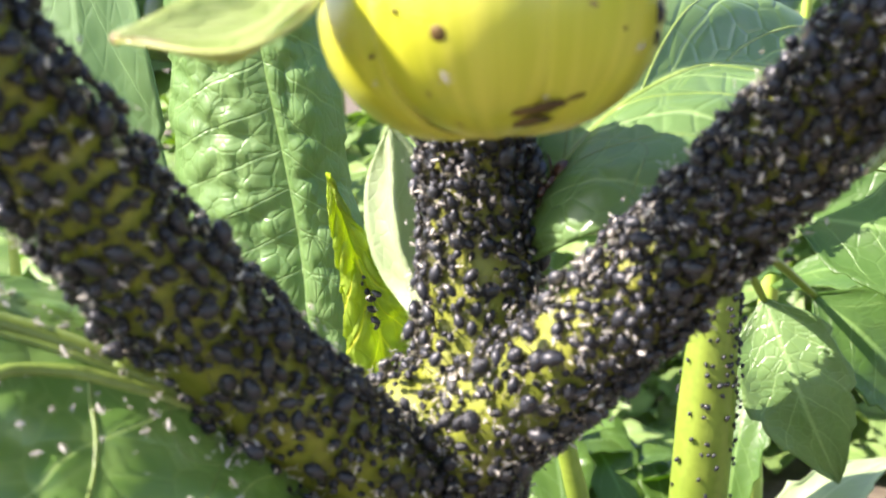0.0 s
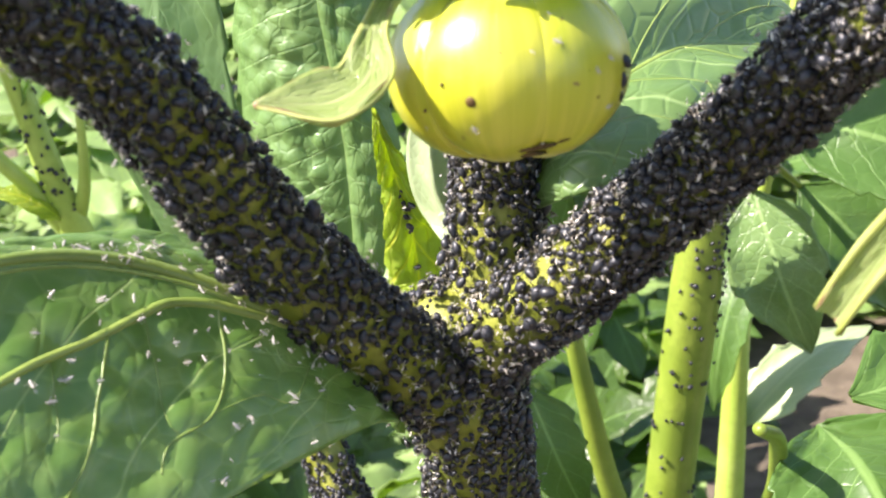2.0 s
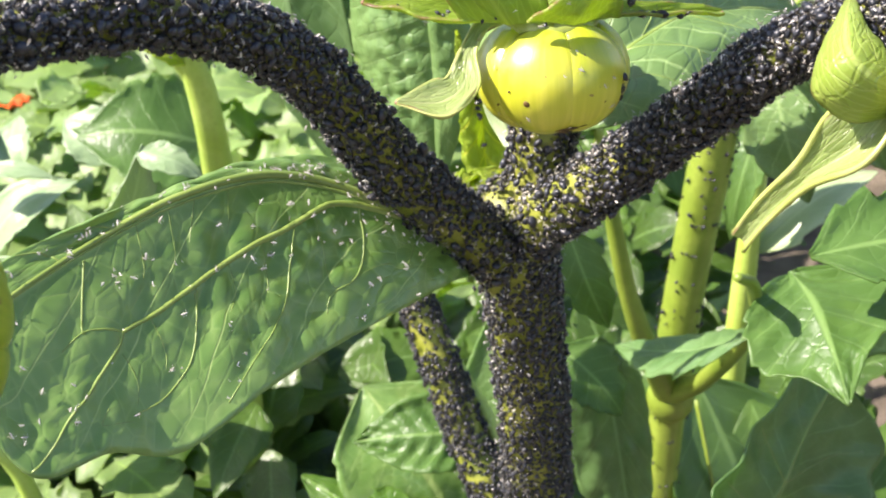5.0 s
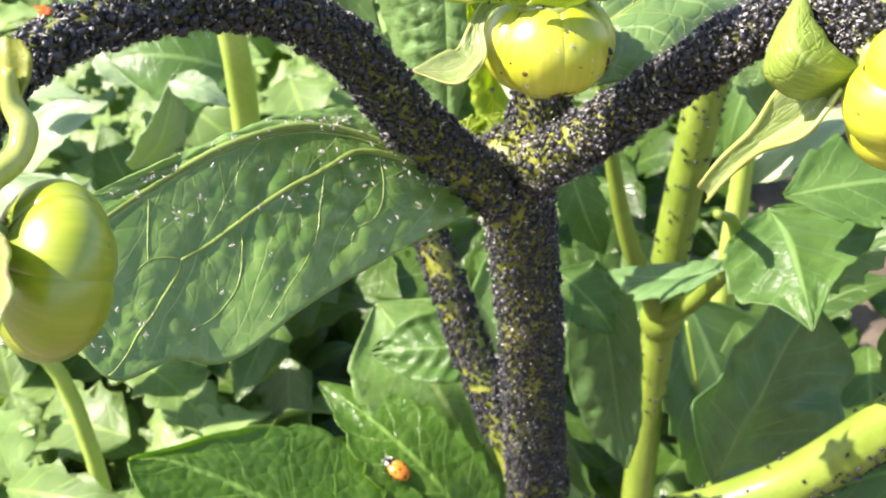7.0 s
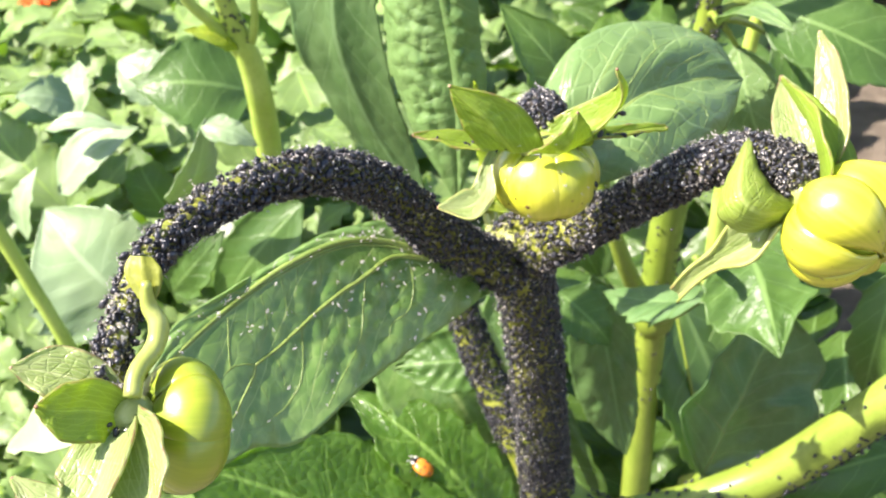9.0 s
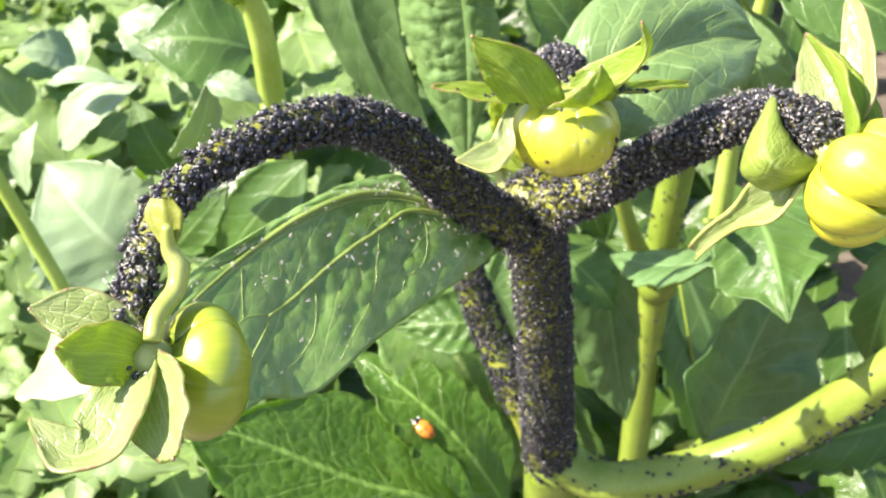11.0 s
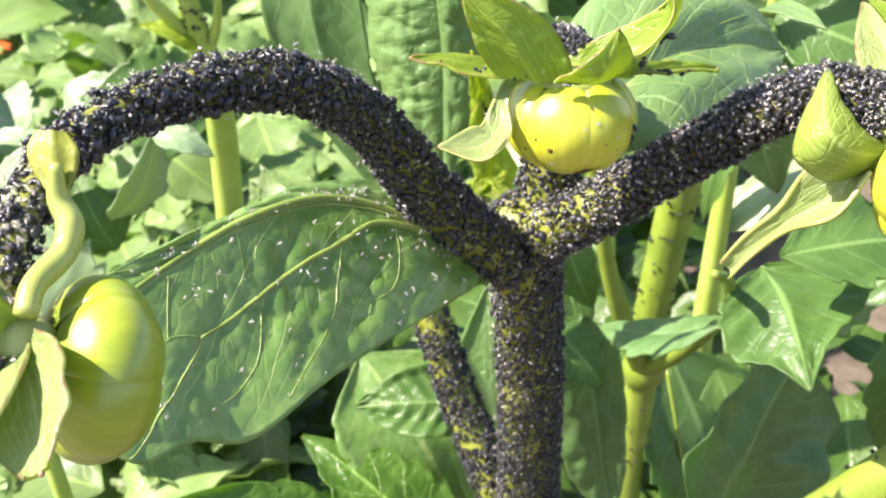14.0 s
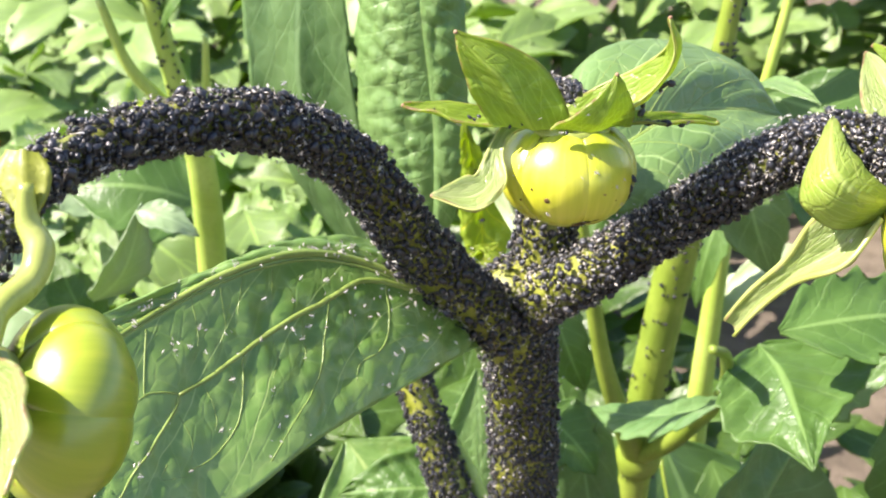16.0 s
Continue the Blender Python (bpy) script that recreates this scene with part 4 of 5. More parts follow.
LB_MID = [(4.90, 6.30, -11.60), (5.50, 7.00, -10.40), (6.00, 7.60, -9.40), (6.55, 8.20, -8.35), (7.00, 8.60, -7.55)]
LB_L = [(4.80, 6.15, -11.50), (4.15, 5.60, -9.33), (4.07, 5.70, -8.63), (4.80, 6.70, -8.60), (5.06, 7.20, -8.03), (5.65, 7.70, -7.75), (6.16, 8.30, -7.30), (6.95, 8.62, -7.50)]
LB_R = [(5.00, 6.35, -11.66), (6.30, 7.20, -12.25), (7.25, 7.85, -12.15), (8.19, 8.25, -11.07), (8.14, 8.80, -10.50), (8.48, 9.20, -10.00), (7.90, 9.20, -8.90), (7.05, 8.58, -7.58)]
front_leaf = blade(LB_MID, LB_L, LB_R, 70, 31, 0.10, 0, 0.0, 0.06, veins=6.0, wave=0.05, seed=42, lumps=0.05, lump_size=0.6)
lobed = part("leaf", front_leaf, M_tall, side_plant, "three-lobed bluish green leaf rising from the stalk")
for uvs in ([(0.0, 0), (0.3, 0), (0.6, 0), (0.95, 0)], [(0.22, 0.0), (0.30, -0.4), (0.34, -0.8)], [(0.42, 0.0), (0.52, -0.4), (0.58, -0.8)], [(0.20, 0.0), (0.34, 0.4), (0.46, 0.8)], [(0.42, 0.0), (0.56, 0.4), (0.66, 0.8)]):
    vein_along(front_leaf, 70, 31, uvs, 0.045 if uvs[0][0] == 0 else 0.022, 0.010, lobed, (-0.2, -0.8, 0.5), 0.6)
part("petiole", tube([(3.3, 4.7, -11.4), (4.1, 5.4, -11.7), (4.9, 6.3, -11.6)], [0.22, 0.17, 0.14], 14, 10), M_stem_bg, side_plant)


def leaf_at(base, tip, up, width, seed, mat=None, parent=None, label="", **kw):
    return part("leaf", simple_leaf(base, tip, up, width, seed=seed, **kw), mat or M_bg, parent or side_plant, label)


# leaves at the top of its stem
for base, tip, up, width, seed, mat, teeth in (((4.75, 11.0, -0.2), (6.21, 8.2, 0.8), (0.1, -0.45, 0.9), 1.0, 141, M_back, 3), ((6.0, 13.0, -0.5), (10.6, 12.0, -2.4), (-0.1, -0.75, 0.65), 2.7, 142, M_bg, 6),
                                               ((5.7, 14.0, -2.2), (6.9, 13.4, -5.6), (-0.35, -0.8, 0.45), 2.1, 143, M_back, 4), ((6.9, 15.0, -2.4), (9.0, 14.6, -5.2), (0.1, -0.8, 0.6), 2.3, 144, M_bg, 5)):
    leaf_at(base, tip, up, width, seed, mat, side_plant, teeth=teeth, tooth=0.18, nu=36, nv=15)
    b = np.array(base)
    part("petiole", tube([(4.62, 12.3, -0.6), tuple((b + (4.62, 12.3, -0.6)) / 2 + (0, 0.1, 0.15)), base], [0.13, 0.10, 0.07], 14, 9), M_stem_bg, side_plant)
part("vein", tube([(4.80, 15.3, -12.9), (5.15, 14.6, -14.3), (5.60, 14.2, -16.2), (6.1, 13.9, -18.4)], [0.07, 0.06, 0.05, 0.03], 24, 8), M_stem_bg, side_plant, "yellow-green midrib of the shaded leaf")
LC_MID = [(1.79, 11.0, -8.20), (2.05, 11.0, -9.80), (2.35, 10.9, -11.40), (2.70, 10.7, -13.20), (3.02, 10.5, -14.90)]
LC_L = [(1.75, 11.0, -8.20), (1.15, 10.6, -9.20), (1.05, 10.5, -10.80), (1.35, 10.4, -12.40), (2.00, 10.4, -13.80), (2.98, 10.5, -14.90)]
LC_R = [(1.83, 11.0, -8.20), (2.85, 11.4, -9.50), (3.20, 11.4, -11.20), (3.35, 11.1, -12.80), (3.30, 10.8, -13.90), (3.06, 10.5, -14.90)]
part("leaf", blade(LC_MID, LC_L, LC_R, 60, 27, 0.10, 8, 0.07, 0.05, veins=7.0, wave=0.06, seed=44, lumps=0.07, lump_size=0.45), M_tall, side_plant, "puckered bluish green leaf hanging beside the stem")
leaf_at((0.8, 8.7, -7.2), (2.28, 8.3, -8.7), (0.70, -0.70, 0.15), 1.9, 45, teeth=5, tooth=0.4)
leaf_at((1.6, 10.6, -2.8), (-0.8, 10.4, 0.6), (0.1, -0.8, 0.6), 2.2, 52, teeth=5)
leaf_at((0.9, 9.0, -4.3), (1.9, 9.0, -6.8), (-0.1, -0.9, 0.4), 1.3, 46, teeth=4)
leaf_at((-0.6, 10.0, -17.6), (-1.7, 10.2, -12.8), (0.2, -0.9, 0.3), 2.4, 47, teeth=0, tooth=0.0)
leaf_at((10.8, 5.5, -9.2), (6.0, 5.2, -11.4), (-0.1, -0.6, 0.8), 2.2, 48, teeth=6)
leaf_at((9.9, 9.3, -6.6), (9.6, 9.0, -10.8), (-0.3, -0.8, 0.4), 1.8, 49, teeth=5)
leaf_at((7.0, 10.6, -8.2), (9.6, 9.8, -5.7), (-0.3, -0.7, 0.6), 2.0, 50, teeth=6)
leaf_at((6.5, 16.3, -13.5), (8.2, 16.0, -17.2), (-0.2, -0.7, 0.6), 2.2, 51, teeth=5)

# the leaf that carries the beetle
low_plant = empty("dahlia_plant", (0, 0, 0))
tagged(low_plant, "low dahlia growth with broad sunlit leaves", "plant")
part("stem", tube([(-5.5, 9.5, -63), (-4.6, 9.3, -35), (-3.9, 9.2, -20), (-3.3, 9.4, -14.5)], [0.7, 0.6, 0.5, 0.35], 40, 14), M_stem_bg, low_plant)
LD_MID = [(-1.0, 5.0, -14.6), (-2.6, 4.7, -13.0), (-4.2, 4.25, -12.0), (-5.9, 4.05, -11.0), (-7.7, 3.8, -9.9), (-8.6, 3.2, -9.4)]
LD_UP = [(-1.0, 5.02, -14.6), (-2.0, 6.9, -13.65), (-3.6, 7.5, -12.8), (-5.2, 7.7, -11.8), (-6.9, 6.0, -10.6), (-8.6, 3.22, -9.4)]
LD_DN = [(-1.0, 4.98, -14.6), (-3.0, 2.6, -12.9), (-4.8, 1.6, -11.8), (-6.6, 1.4, -10.6), (-8.0, 2.2, -9.8), (-8.6, 3.18, -9.4)]
part("leaf", blade(LD_MID, LD_DN, LD_UP, 70, 33, 0.06, 9, 0.10, 0.05, veins=7.0, wave=0.08, seed=10), M_lush, low_plant, "broad bright green leaf with a ladybird on it")
leaf_at((-0.6, 7.0, -15.6), (-5.6, 9.3, -11.6), (0.45, -0.45, 0.8), 3.6, 61, M_lush, low_plant, teeth=8, nu=40, nv=17)
leaf_at((-0.9, 8.6, -9.6), (-4.0, 8.2, -9.7), (0.1, -0.7, 0.75), 1.9, 62, M_bg, low_plant, teeth=0, puff=0.12, nu=40, nv=19)
leaf_at((-4.2, 11.0, -10.0), (-1.2, 9.6, -14.5), (0.55, -0.82, 0.15), 4.2, 64, M_leaf, low_plant, teeth=6, tooth=0.12, nu=40, nv=17)
leaf_at((-0.7, 9.4, -6.6), (-0.5, 10.0, -15.0), (0.1, -0.9, 0.2), 2.0, 63, M_wrinkle, low_plant, teeth=0)

# ---------------------------------------------------------------- plants to the left
left_plant = empty("dahlia_plant", (0, 0, 0))
tagged(left_plant, "pale green dahlia shoot among garden leaves", "plant")
LEFT_STEM = [(-9.6, 18.5, -63), (-9.3, 17.5, -25), (-9.0, 16.2, -9.0), (-8.75, 14.9, -4.0), (-9.05, 14.3, -1.6), (-9.6, 13.9, 1.5), (-10.1, 13.6, 4.5)]
LEFT_R = [0.7, 0.5, 0.46, 0.42, 0.31, 0.24, 0.17]
part("stem", tube(LEFT_STEM, LEFT_R, 60, 16, 0.02), M_stem_pale, left_plant)
part("petiole", tube([(-8.90, 14.6, -2.9), (-9.5, 14.1, -1.7), (-10.2, 13.7, -0.6), (-10.7, 13.4, 1.2)], [0.28, 0.20, 0.16, 0.10], 18, 10), M_stem_pale, left_plant)
part("petiole", tube([(-8.85, 14.7, -2.8), (-8.35, 14.2, -1.6), (-8.15, 13.9, 0.2)], [0.20, 0.13, 0.08], 14, 10), M_stem_pale, left_plant)
leaf_at((-13.1, 13.0, -11.7), (-16.5, 14.4, -8.5), (-0.5, -0.5, 0.75), 5.8, 70, M_broad, left_plant, "broad pale bluish green leaf with scalloped edge", teeth=7, tooth=0.16, nu=60, nv=23)
leaf_at((-11.5, 13.0, -7.2), (-9.85, 12.8, -4.1), (0.75, -0.5, 0.4), 1.6, 72, M_broad, left_plant, teeth=4, tooth=0.25)
leaf_at((-10.0, 12.7, -4.3), (-8.3, 12.6, -4.9), (0.2, -0.5, 0.8), 1.0, 73, M_broad, left_plant, teeth=3)
leaf_at((-10.7, 9.7, -8.3), (-8.7, 9.5, -5.9), (0.3, -0.7, 0.6), 1.6, 74, M_bg, left_plant, teeth=5)
leaf_at((-7.6, 14.2, -7.9), (-10.9, 14.0, -12.4), (0.1, -0.7, 0.7), 2.6, 75, M_bg, left_plant, teeth=6)
leaf_at((-11.2, 22.0, -9.0), (-15.8, 22.0, -7.4), (0.1, -0.5, 0.85), 2.6, 76, M_bg, left_plant, teeth=7, tooth=0.35)
leaf_at((-8.9, 14.0, -2.4), (-10.4, 13.8, -1.7), (0.2, -0.4, 0.9), 0.8, 77, M_young, left_plant, teeth=4)
leaf_at((-9.6, 13.9, 1.0), (-12.4, 13.2, 1.6), (0.1, -0.4, 0.9), 0.9, 78, M_bg, left_plant, teeth=4)
leaf_at((-9.4, 14.0, 0.0), (-8.0, 13.6, 1.8), (-0.1, -0.6, 0.8), 0.7, 79, M_bg, left_plant, teeth=3)
leaf_at((4.8, 16.5, -12.8), (6.6, 14.5, -20.3), (0.65, -0.75, 0.1), 5.6, 53, M_bg, side_plant, "large deep green leaf behind the stem", teeth=9, tooth=0.12, nu=44, nv=19)
leaf_at((-18.2, 19.0, -10.7), (-15.0, 20.0, -8.4), (-0.3, -0.5, 0.8), 2.4, 80, M_broad, left_plant, teeth=7, tooth=0.15)
leaf_at((-18.1, 19.0, -8.0), (-15.2, 19.0, -7.9), (-0.4, -0.3, 0.9), 0.9, 81, M_broad, left_plant, teeth=3, tooth=0.1)
leaf_at((-11.0, 22.0, -7.9), (-15.2, 21.0, -7.3), (0.1, -0.6, 0.8), 4.6, 82, M_bg, left_plant, "bright green leaf lit through by the sun", teeth=6, tooth=0.2)
leaf_at((-18.2, 22.0, -8.6), (-20.0, 21.0, -7.7), (-0.3, -0.5, 0.8), 2.2, 83, M_broad, left_plant, teeth=6, tooth=0.2)
leaf_at((-18.6, 23.0, -9.6), (-19.0, 25.0, -8.1), (-0.3, -0.5, 0.8), 2.0, 84, M_broad, left_plant, teeth=6, tooth=0.25)
leaf_at((-15.3, 25.0, -9.6), (-17.8, 26.0, -8.6), (-0.3, -0.5, 0.8), 2.6, 85, M_broad, left_plant, teeth=7, tooth=0.2)
leaf_at((-19.4, 18.0, -12.2), (-18.8, 19.0, -9.6), (-0.4, -0.5, 0.7), 1.6, 86, M_broad, left_plant, teeth=6, tooth=0.2)
leaf_at((-14.3, 20.0, -12.4), (-15.8, 21.0, -9.7), (-0.2, -0.6, 0.7), 2.2, 87, M_bg, left_plant, teeth=6, tooth=0.2)
part("stem", tube([(-16.2, 9.0, -2.5), (-15.19, 9.0, -5.79), (-14.63, 9.0, -7.75), (-13.94, 9.0, -10.28), (-12.5, 9.5, -18), (-12, 10, -63)], [0.2, 0.22, 0.22, 0.22, 0.26, 0.4], 40, 12), M_stem_pale, left_plant)

# pale shoot further back, and a sunlit leaf under the hanging bud
back_plant = empty("dahlia_plant", (0, 0, 0))
tagged(back_plant, "pale yellow-green shoot in the bed behind", "plant")
part("stem", tube([(6.5, 21, -63), (6.5, 20.5, -25), (6.62, 20, -9.5), (6.75, 20, -6.7), (7.05, 20, -4.4), (7.5, 19.8, -1.0), (8.1, 19.5, 4.0)], [0.7, 0.5, 0.34, 0.30, 0.24, 0.17, 0.10], 40, 14), M_stem_pale, back_plant)
leaf_at((6.9, 20, -10.4), (10.6, 21.5, -8.2), (-0.3, -0.5, 0.8), 2.0, 91, M_pale, back_plant, teeth=4)
leaf_at((7.0, 20, -5.0), (5.9, 19, -9.5), (-0.4, -0.7, 0.5), 1.6, 92, M_bg, back_plant, teeth=5)
leaf_at((7.2, 19.8, -3.2), (10.8, 16.5, -3.2), (-0.1, -0.5, 0.9), 1.9, 93, M_bg, back_plant, teeth=6)
leaf_at((7.3, 19.8, -2.6), (4.6, 17, -3.0), (0.1, -0.6, 0.8), 1.6, 94, M_bg, back_plant, teeth=5)
leaf_at((-8.2, -3.5, -1.2), (-5.6, -5.6, 0.35), (-0.45, -0.4, 0.85), 1.7, 95, M_pale, left_plant, teeth=4, tooth=0.15)

# ---------------------------------------------------------------- far foliage
def packed(name, protos, poses_, material, label, category, second=None, split=0):
    """One stuff mesh of many copies of a few shapes; poses_: (shape index, 3x3 turn with size, place)."""
    flat = [(np.array([i for f in s[1] for i in f], np.int32), np.array([len(f) for f in s[1]], np.int32)) for s in protos]
    verts, loops, sizes, uvs, o = [], [], [], [], 0
    for k, t, at in poses_:
        s = protos[k]
        verts.append(s[0] @ np.asarray(t).T + at)
        loops.append(flat[k][0] + o)
        sizes.append(flat[k][1])
        if s[2] is not None:
            uvs.append(s[2])
        o += len(s[0])
    verts, loops, sizes = np.concatenate(verts) * CM, np.concatenate(loops), np.concatenate(sizes)
    me = bpy.data.meshes.new(name)
    me.vertices.add(len(verts))
    me.vertices.foreach_set("co", verts.astype(np.float32).ravel())
    me.loops.add(len(loops))
    me.loops.foreach_set("vertex_index", loops.astype(np.int32))
    me.polygons.add(len(sizes))
    me.polygons.foreach_set("loop_start", np.r_[0, np.cumsum(sizes)[:-1]].astype(np.int32))
    me.update(calc_edges=True)
    me.polygons.foreach_set("use_smooth", np.ones(len(sizes), bool))
    if uvs:
        layer = me.uv_layers.new(name="UVMap")
        layer.data.foreach_set("uv", np.concatenate(uvs).astype(np.float32)[loops].ravel())
    me.materials.append(material)
    if second is not None:
        me.materials.append(second)
        one = (np.arange(len(protos[0][1])) >= split).astype(np.int32)
        me.polygons.foreach_set("material_index", np.tile(one, len(poses_)))
    return tagged(new(name, me), label, category, kind="stuff")


def far_foliage():
    rnd = np.random.RandomState(11)
    protos = [simple_leaf((0, 0, 0), (1, 0, 0), (0, 0, 1), 0.62, 0.10, 0.15, 11, 5, 5, 0.30, k, 0.0, thick=0.006, wave=0.02) for k in range(5)]
    protos += [simple_leaf((0, 0, 0), (1, 0, 0), (0, 0, 1), 0.50 + 0.06 * k, 0.14, 0.20, 19, 5, 5 + k % 2, 0.42, 10 + k, 0.0, thick=0.006, wave=0.05, curl=0.5) for k in range(5)]
    poses_ = []

    def scatter(n, xr, yr, zr, size, keep=lambda p: True, fine=0):
        made = 0
        while made < n:
            p = np.array([rnd.uniform(*xr), rnd.uniform(*yr), rnd.uniform(*zr)])
            if not keep(p):
                continue
            made += 1
            up = unit(np.array([0.42 * rnd.randn() - 0.25, 0.42 * rnd.randn() - 0.40, 1.0]))
            a = rnd.rand() * 6.283
            x = np.array([math.cos(a), math.sin(a), rnd.uniform(-0.7, 0.2)])
            t = turn_to(up, x)
            poses_.append((rnd.randint(5) + fine, t * rnd.uniform(0.55, 1.2) * size, p))

    roof = lambda p: -13 - 0.30 * (p[1] - 24) + 3.5 * math.sin(p[0] * 0.35) + 2.5 * math.sin(p[1] * 0.3)
    path_gap = lambda p: 0.15 < p[0] / (p[1] + 17) < 0.42 and 30 < p[1] < 152 or 0.02 < p[0] / (p[1] + 17) < 0.16 and p[1] > 60 and p[2] > -50
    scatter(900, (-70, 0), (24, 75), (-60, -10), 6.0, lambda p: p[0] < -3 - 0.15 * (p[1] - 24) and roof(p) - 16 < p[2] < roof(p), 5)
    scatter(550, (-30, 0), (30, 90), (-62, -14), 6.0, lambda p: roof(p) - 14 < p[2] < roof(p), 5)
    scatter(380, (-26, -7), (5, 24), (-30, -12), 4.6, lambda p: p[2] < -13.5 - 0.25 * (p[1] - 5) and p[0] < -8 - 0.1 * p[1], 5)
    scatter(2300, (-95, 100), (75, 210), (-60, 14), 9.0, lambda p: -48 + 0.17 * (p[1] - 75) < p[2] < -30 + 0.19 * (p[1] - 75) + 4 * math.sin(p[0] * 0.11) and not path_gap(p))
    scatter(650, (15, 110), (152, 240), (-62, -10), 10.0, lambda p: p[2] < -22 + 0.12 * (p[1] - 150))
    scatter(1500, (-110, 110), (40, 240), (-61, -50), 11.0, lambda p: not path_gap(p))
    packed("foliage", protos, poses_, M_far, "dense toothed leaves of the flower bed, sun glare put into their pale green", "foliage")
    # Low and right-hand leaves get the copy with shade painted into its green.
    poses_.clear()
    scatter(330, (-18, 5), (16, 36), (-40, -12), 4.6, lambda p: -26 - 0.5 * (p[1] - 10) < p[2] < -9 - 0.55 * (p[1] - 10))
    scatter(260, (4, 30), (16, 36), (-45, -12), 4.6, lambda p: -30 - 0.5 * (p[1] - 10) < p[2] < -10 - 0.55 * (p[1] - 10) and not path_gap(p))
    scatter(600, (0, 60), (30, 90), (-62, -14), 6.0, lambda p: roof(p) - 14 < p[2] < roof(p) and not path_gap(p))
    packed("foliage", protos, poses_, M_shaded, "leaves low in the flower bed, shade put into their deep green", "foliage")


far_foliage()


def far_hedge():
    rnd = np.random.RandomState(12)
    protos = [simple_leaf((0, 0, 0), (1, 0, 0), (0, 0, 1), 0.6, 0.1, 0.1, 7, 5, 0, 0.0, k, 0.0, thick=0.01, wave=0.0) for k in range(2)]
    poses_ = []
    for _ in range(900):
        p = np.array([rnd.uniform(-260, 260), rnd.uniform(300, 360), rnd.uniform(-60, 80)])
        poses_.append((rnd.randint(2), turn_to(unit(rnd.randn(3) + (0, -0.8, 0.8)), rnd.randn(3)) * rnd.uniform(14, 30), p))
    packed("hedge", protos, poses_, M_leaf, "dark green garden hedge far behind", "hedge")


far_hedge()


def marigold(at, size):
    f = empty("orange_flower")
    tagged(f, "small orange flower among the leaves", "flower", group="orange flowers in the bed")
    at = np.asarray(at, float)
    for k in range(10):
        a = k * 0.628
        d = np.array([math.cos(a), math.sin(a), 0.35])
        part("petal", simple_leaf(at, at + d * size, (0, 0, 1), size * 0.6, 0.15, 0.2, 8, 5, 0, 0, k, 0, wave=0.0), M_flower, f)
    part("disc", ellipsoid(at + (0, 0, 0.2 * size), (0.3 * size, 0.3 * size, 0.2 * size), 6, 10), M_flower, f)
    part("stem", tube([at, at + (0.3, 0.3, -8), (at[0], at[1], -62)], [0.2, 0.2, 0.3], 12, 6), M_stem_bg, f)


marigold((-51.3, 110.0, -35.6), 2.2)
marigold((-51.85, 108.0, -37.38), 1.3)
marigold((-41.92, 70.0, -25.03), 1.7)

# ---------------------------------------------------------------- aphids
def grown(shapes):
    """Joins limbs to a body in one skin: each limb starts at the nearest vertex that is already there."""
    verts, faces = np.array(shapes[0][0]), list(shapes[0][1])
    for v, f, _ in shapes[1:]:
        j, o = int(np.argmin(((verts - v[0]) ** 2).sum(1))), len(verts)
        faces += [tuple(j if i == 0 else o + i - 1 for i in q) for q in f]
        verts = np.concatenate([verts, v[1:]])
    return verts, faces, None


def aphid_shape(legs=True):
    """A plump wingless aphid about 1 long along +x (head), sitting on z = 0."""
    shapes = []
    rings = [(-0.50, 0.05), (-0.42, 0.17), (-0.22, 0.29), (0.0, 0.31), (0.20, 0.24), (0.34, 0.16), (0.43, 0.11), (0.48, 0.03)]
    m = 8
    v, f = [], []
    for x, r in rings:
        for k in range(m):
            a = 2 * math.pi * k / m
            v.append((x, r * math.cos(a), 0.30 + r * 0.88 * math.sin(a)))
    for i in range(len(rings) - 1):
        for k in range(m):
            q = (k + 1) % m
            f.append((i * m + k, i * m + q, (i + 1) * m + q, (i + 1) * m + k))
    f.append(tuple(range(m))[::-1])
    f.append(tuple(range((len(rings) - 1) * m, len(rings) * m)))
    shapes.append((np.array(v), f, None))

    def stick(a, b, r):
        a, b = np.array(a, float), np.array(b, float)
        t = turn_to(b - a)
        vv = [p + t @ (r * k * np.array([math.cos(q), math.sin(q), 0])) for p, k in ((a, 1), (b, 0.5)) for q in (0, 2.1, 4.2)]
        return np.array(vv), [(0, 1, 4, 3), (1, 2, 5, 4), (2, 0, 3, 5)], None

    if legs:
        for s in (-1, 1):
            for x, dx in ((0.26, 0.30), (0.10, 0.02), (-0.06, -0.34)):
                shapes.append(stick((x, 0.15 * s, 0.24), (x + dx * 0.5, 0.42 * s, 0.34), 0.026))
                shapes.append(stick((x + dx * 0.5, 0.42 * s, 0.34), (x + dx, 0.56 * s, 0.0), 0.02))
            shapes.append(stick((0.44, 0.05 * s, 0.36), (0.72, 0.26 * s, 0.52), 0.016))
            shapes.append(stick((-0.36, 0.13 * s, 0.46), (-0.56, 0.16 * s, 0.58), 0.03))
    global BODY_FACES
    BODY_FACES = len(shapes[0][1])
    return grown(shapes)


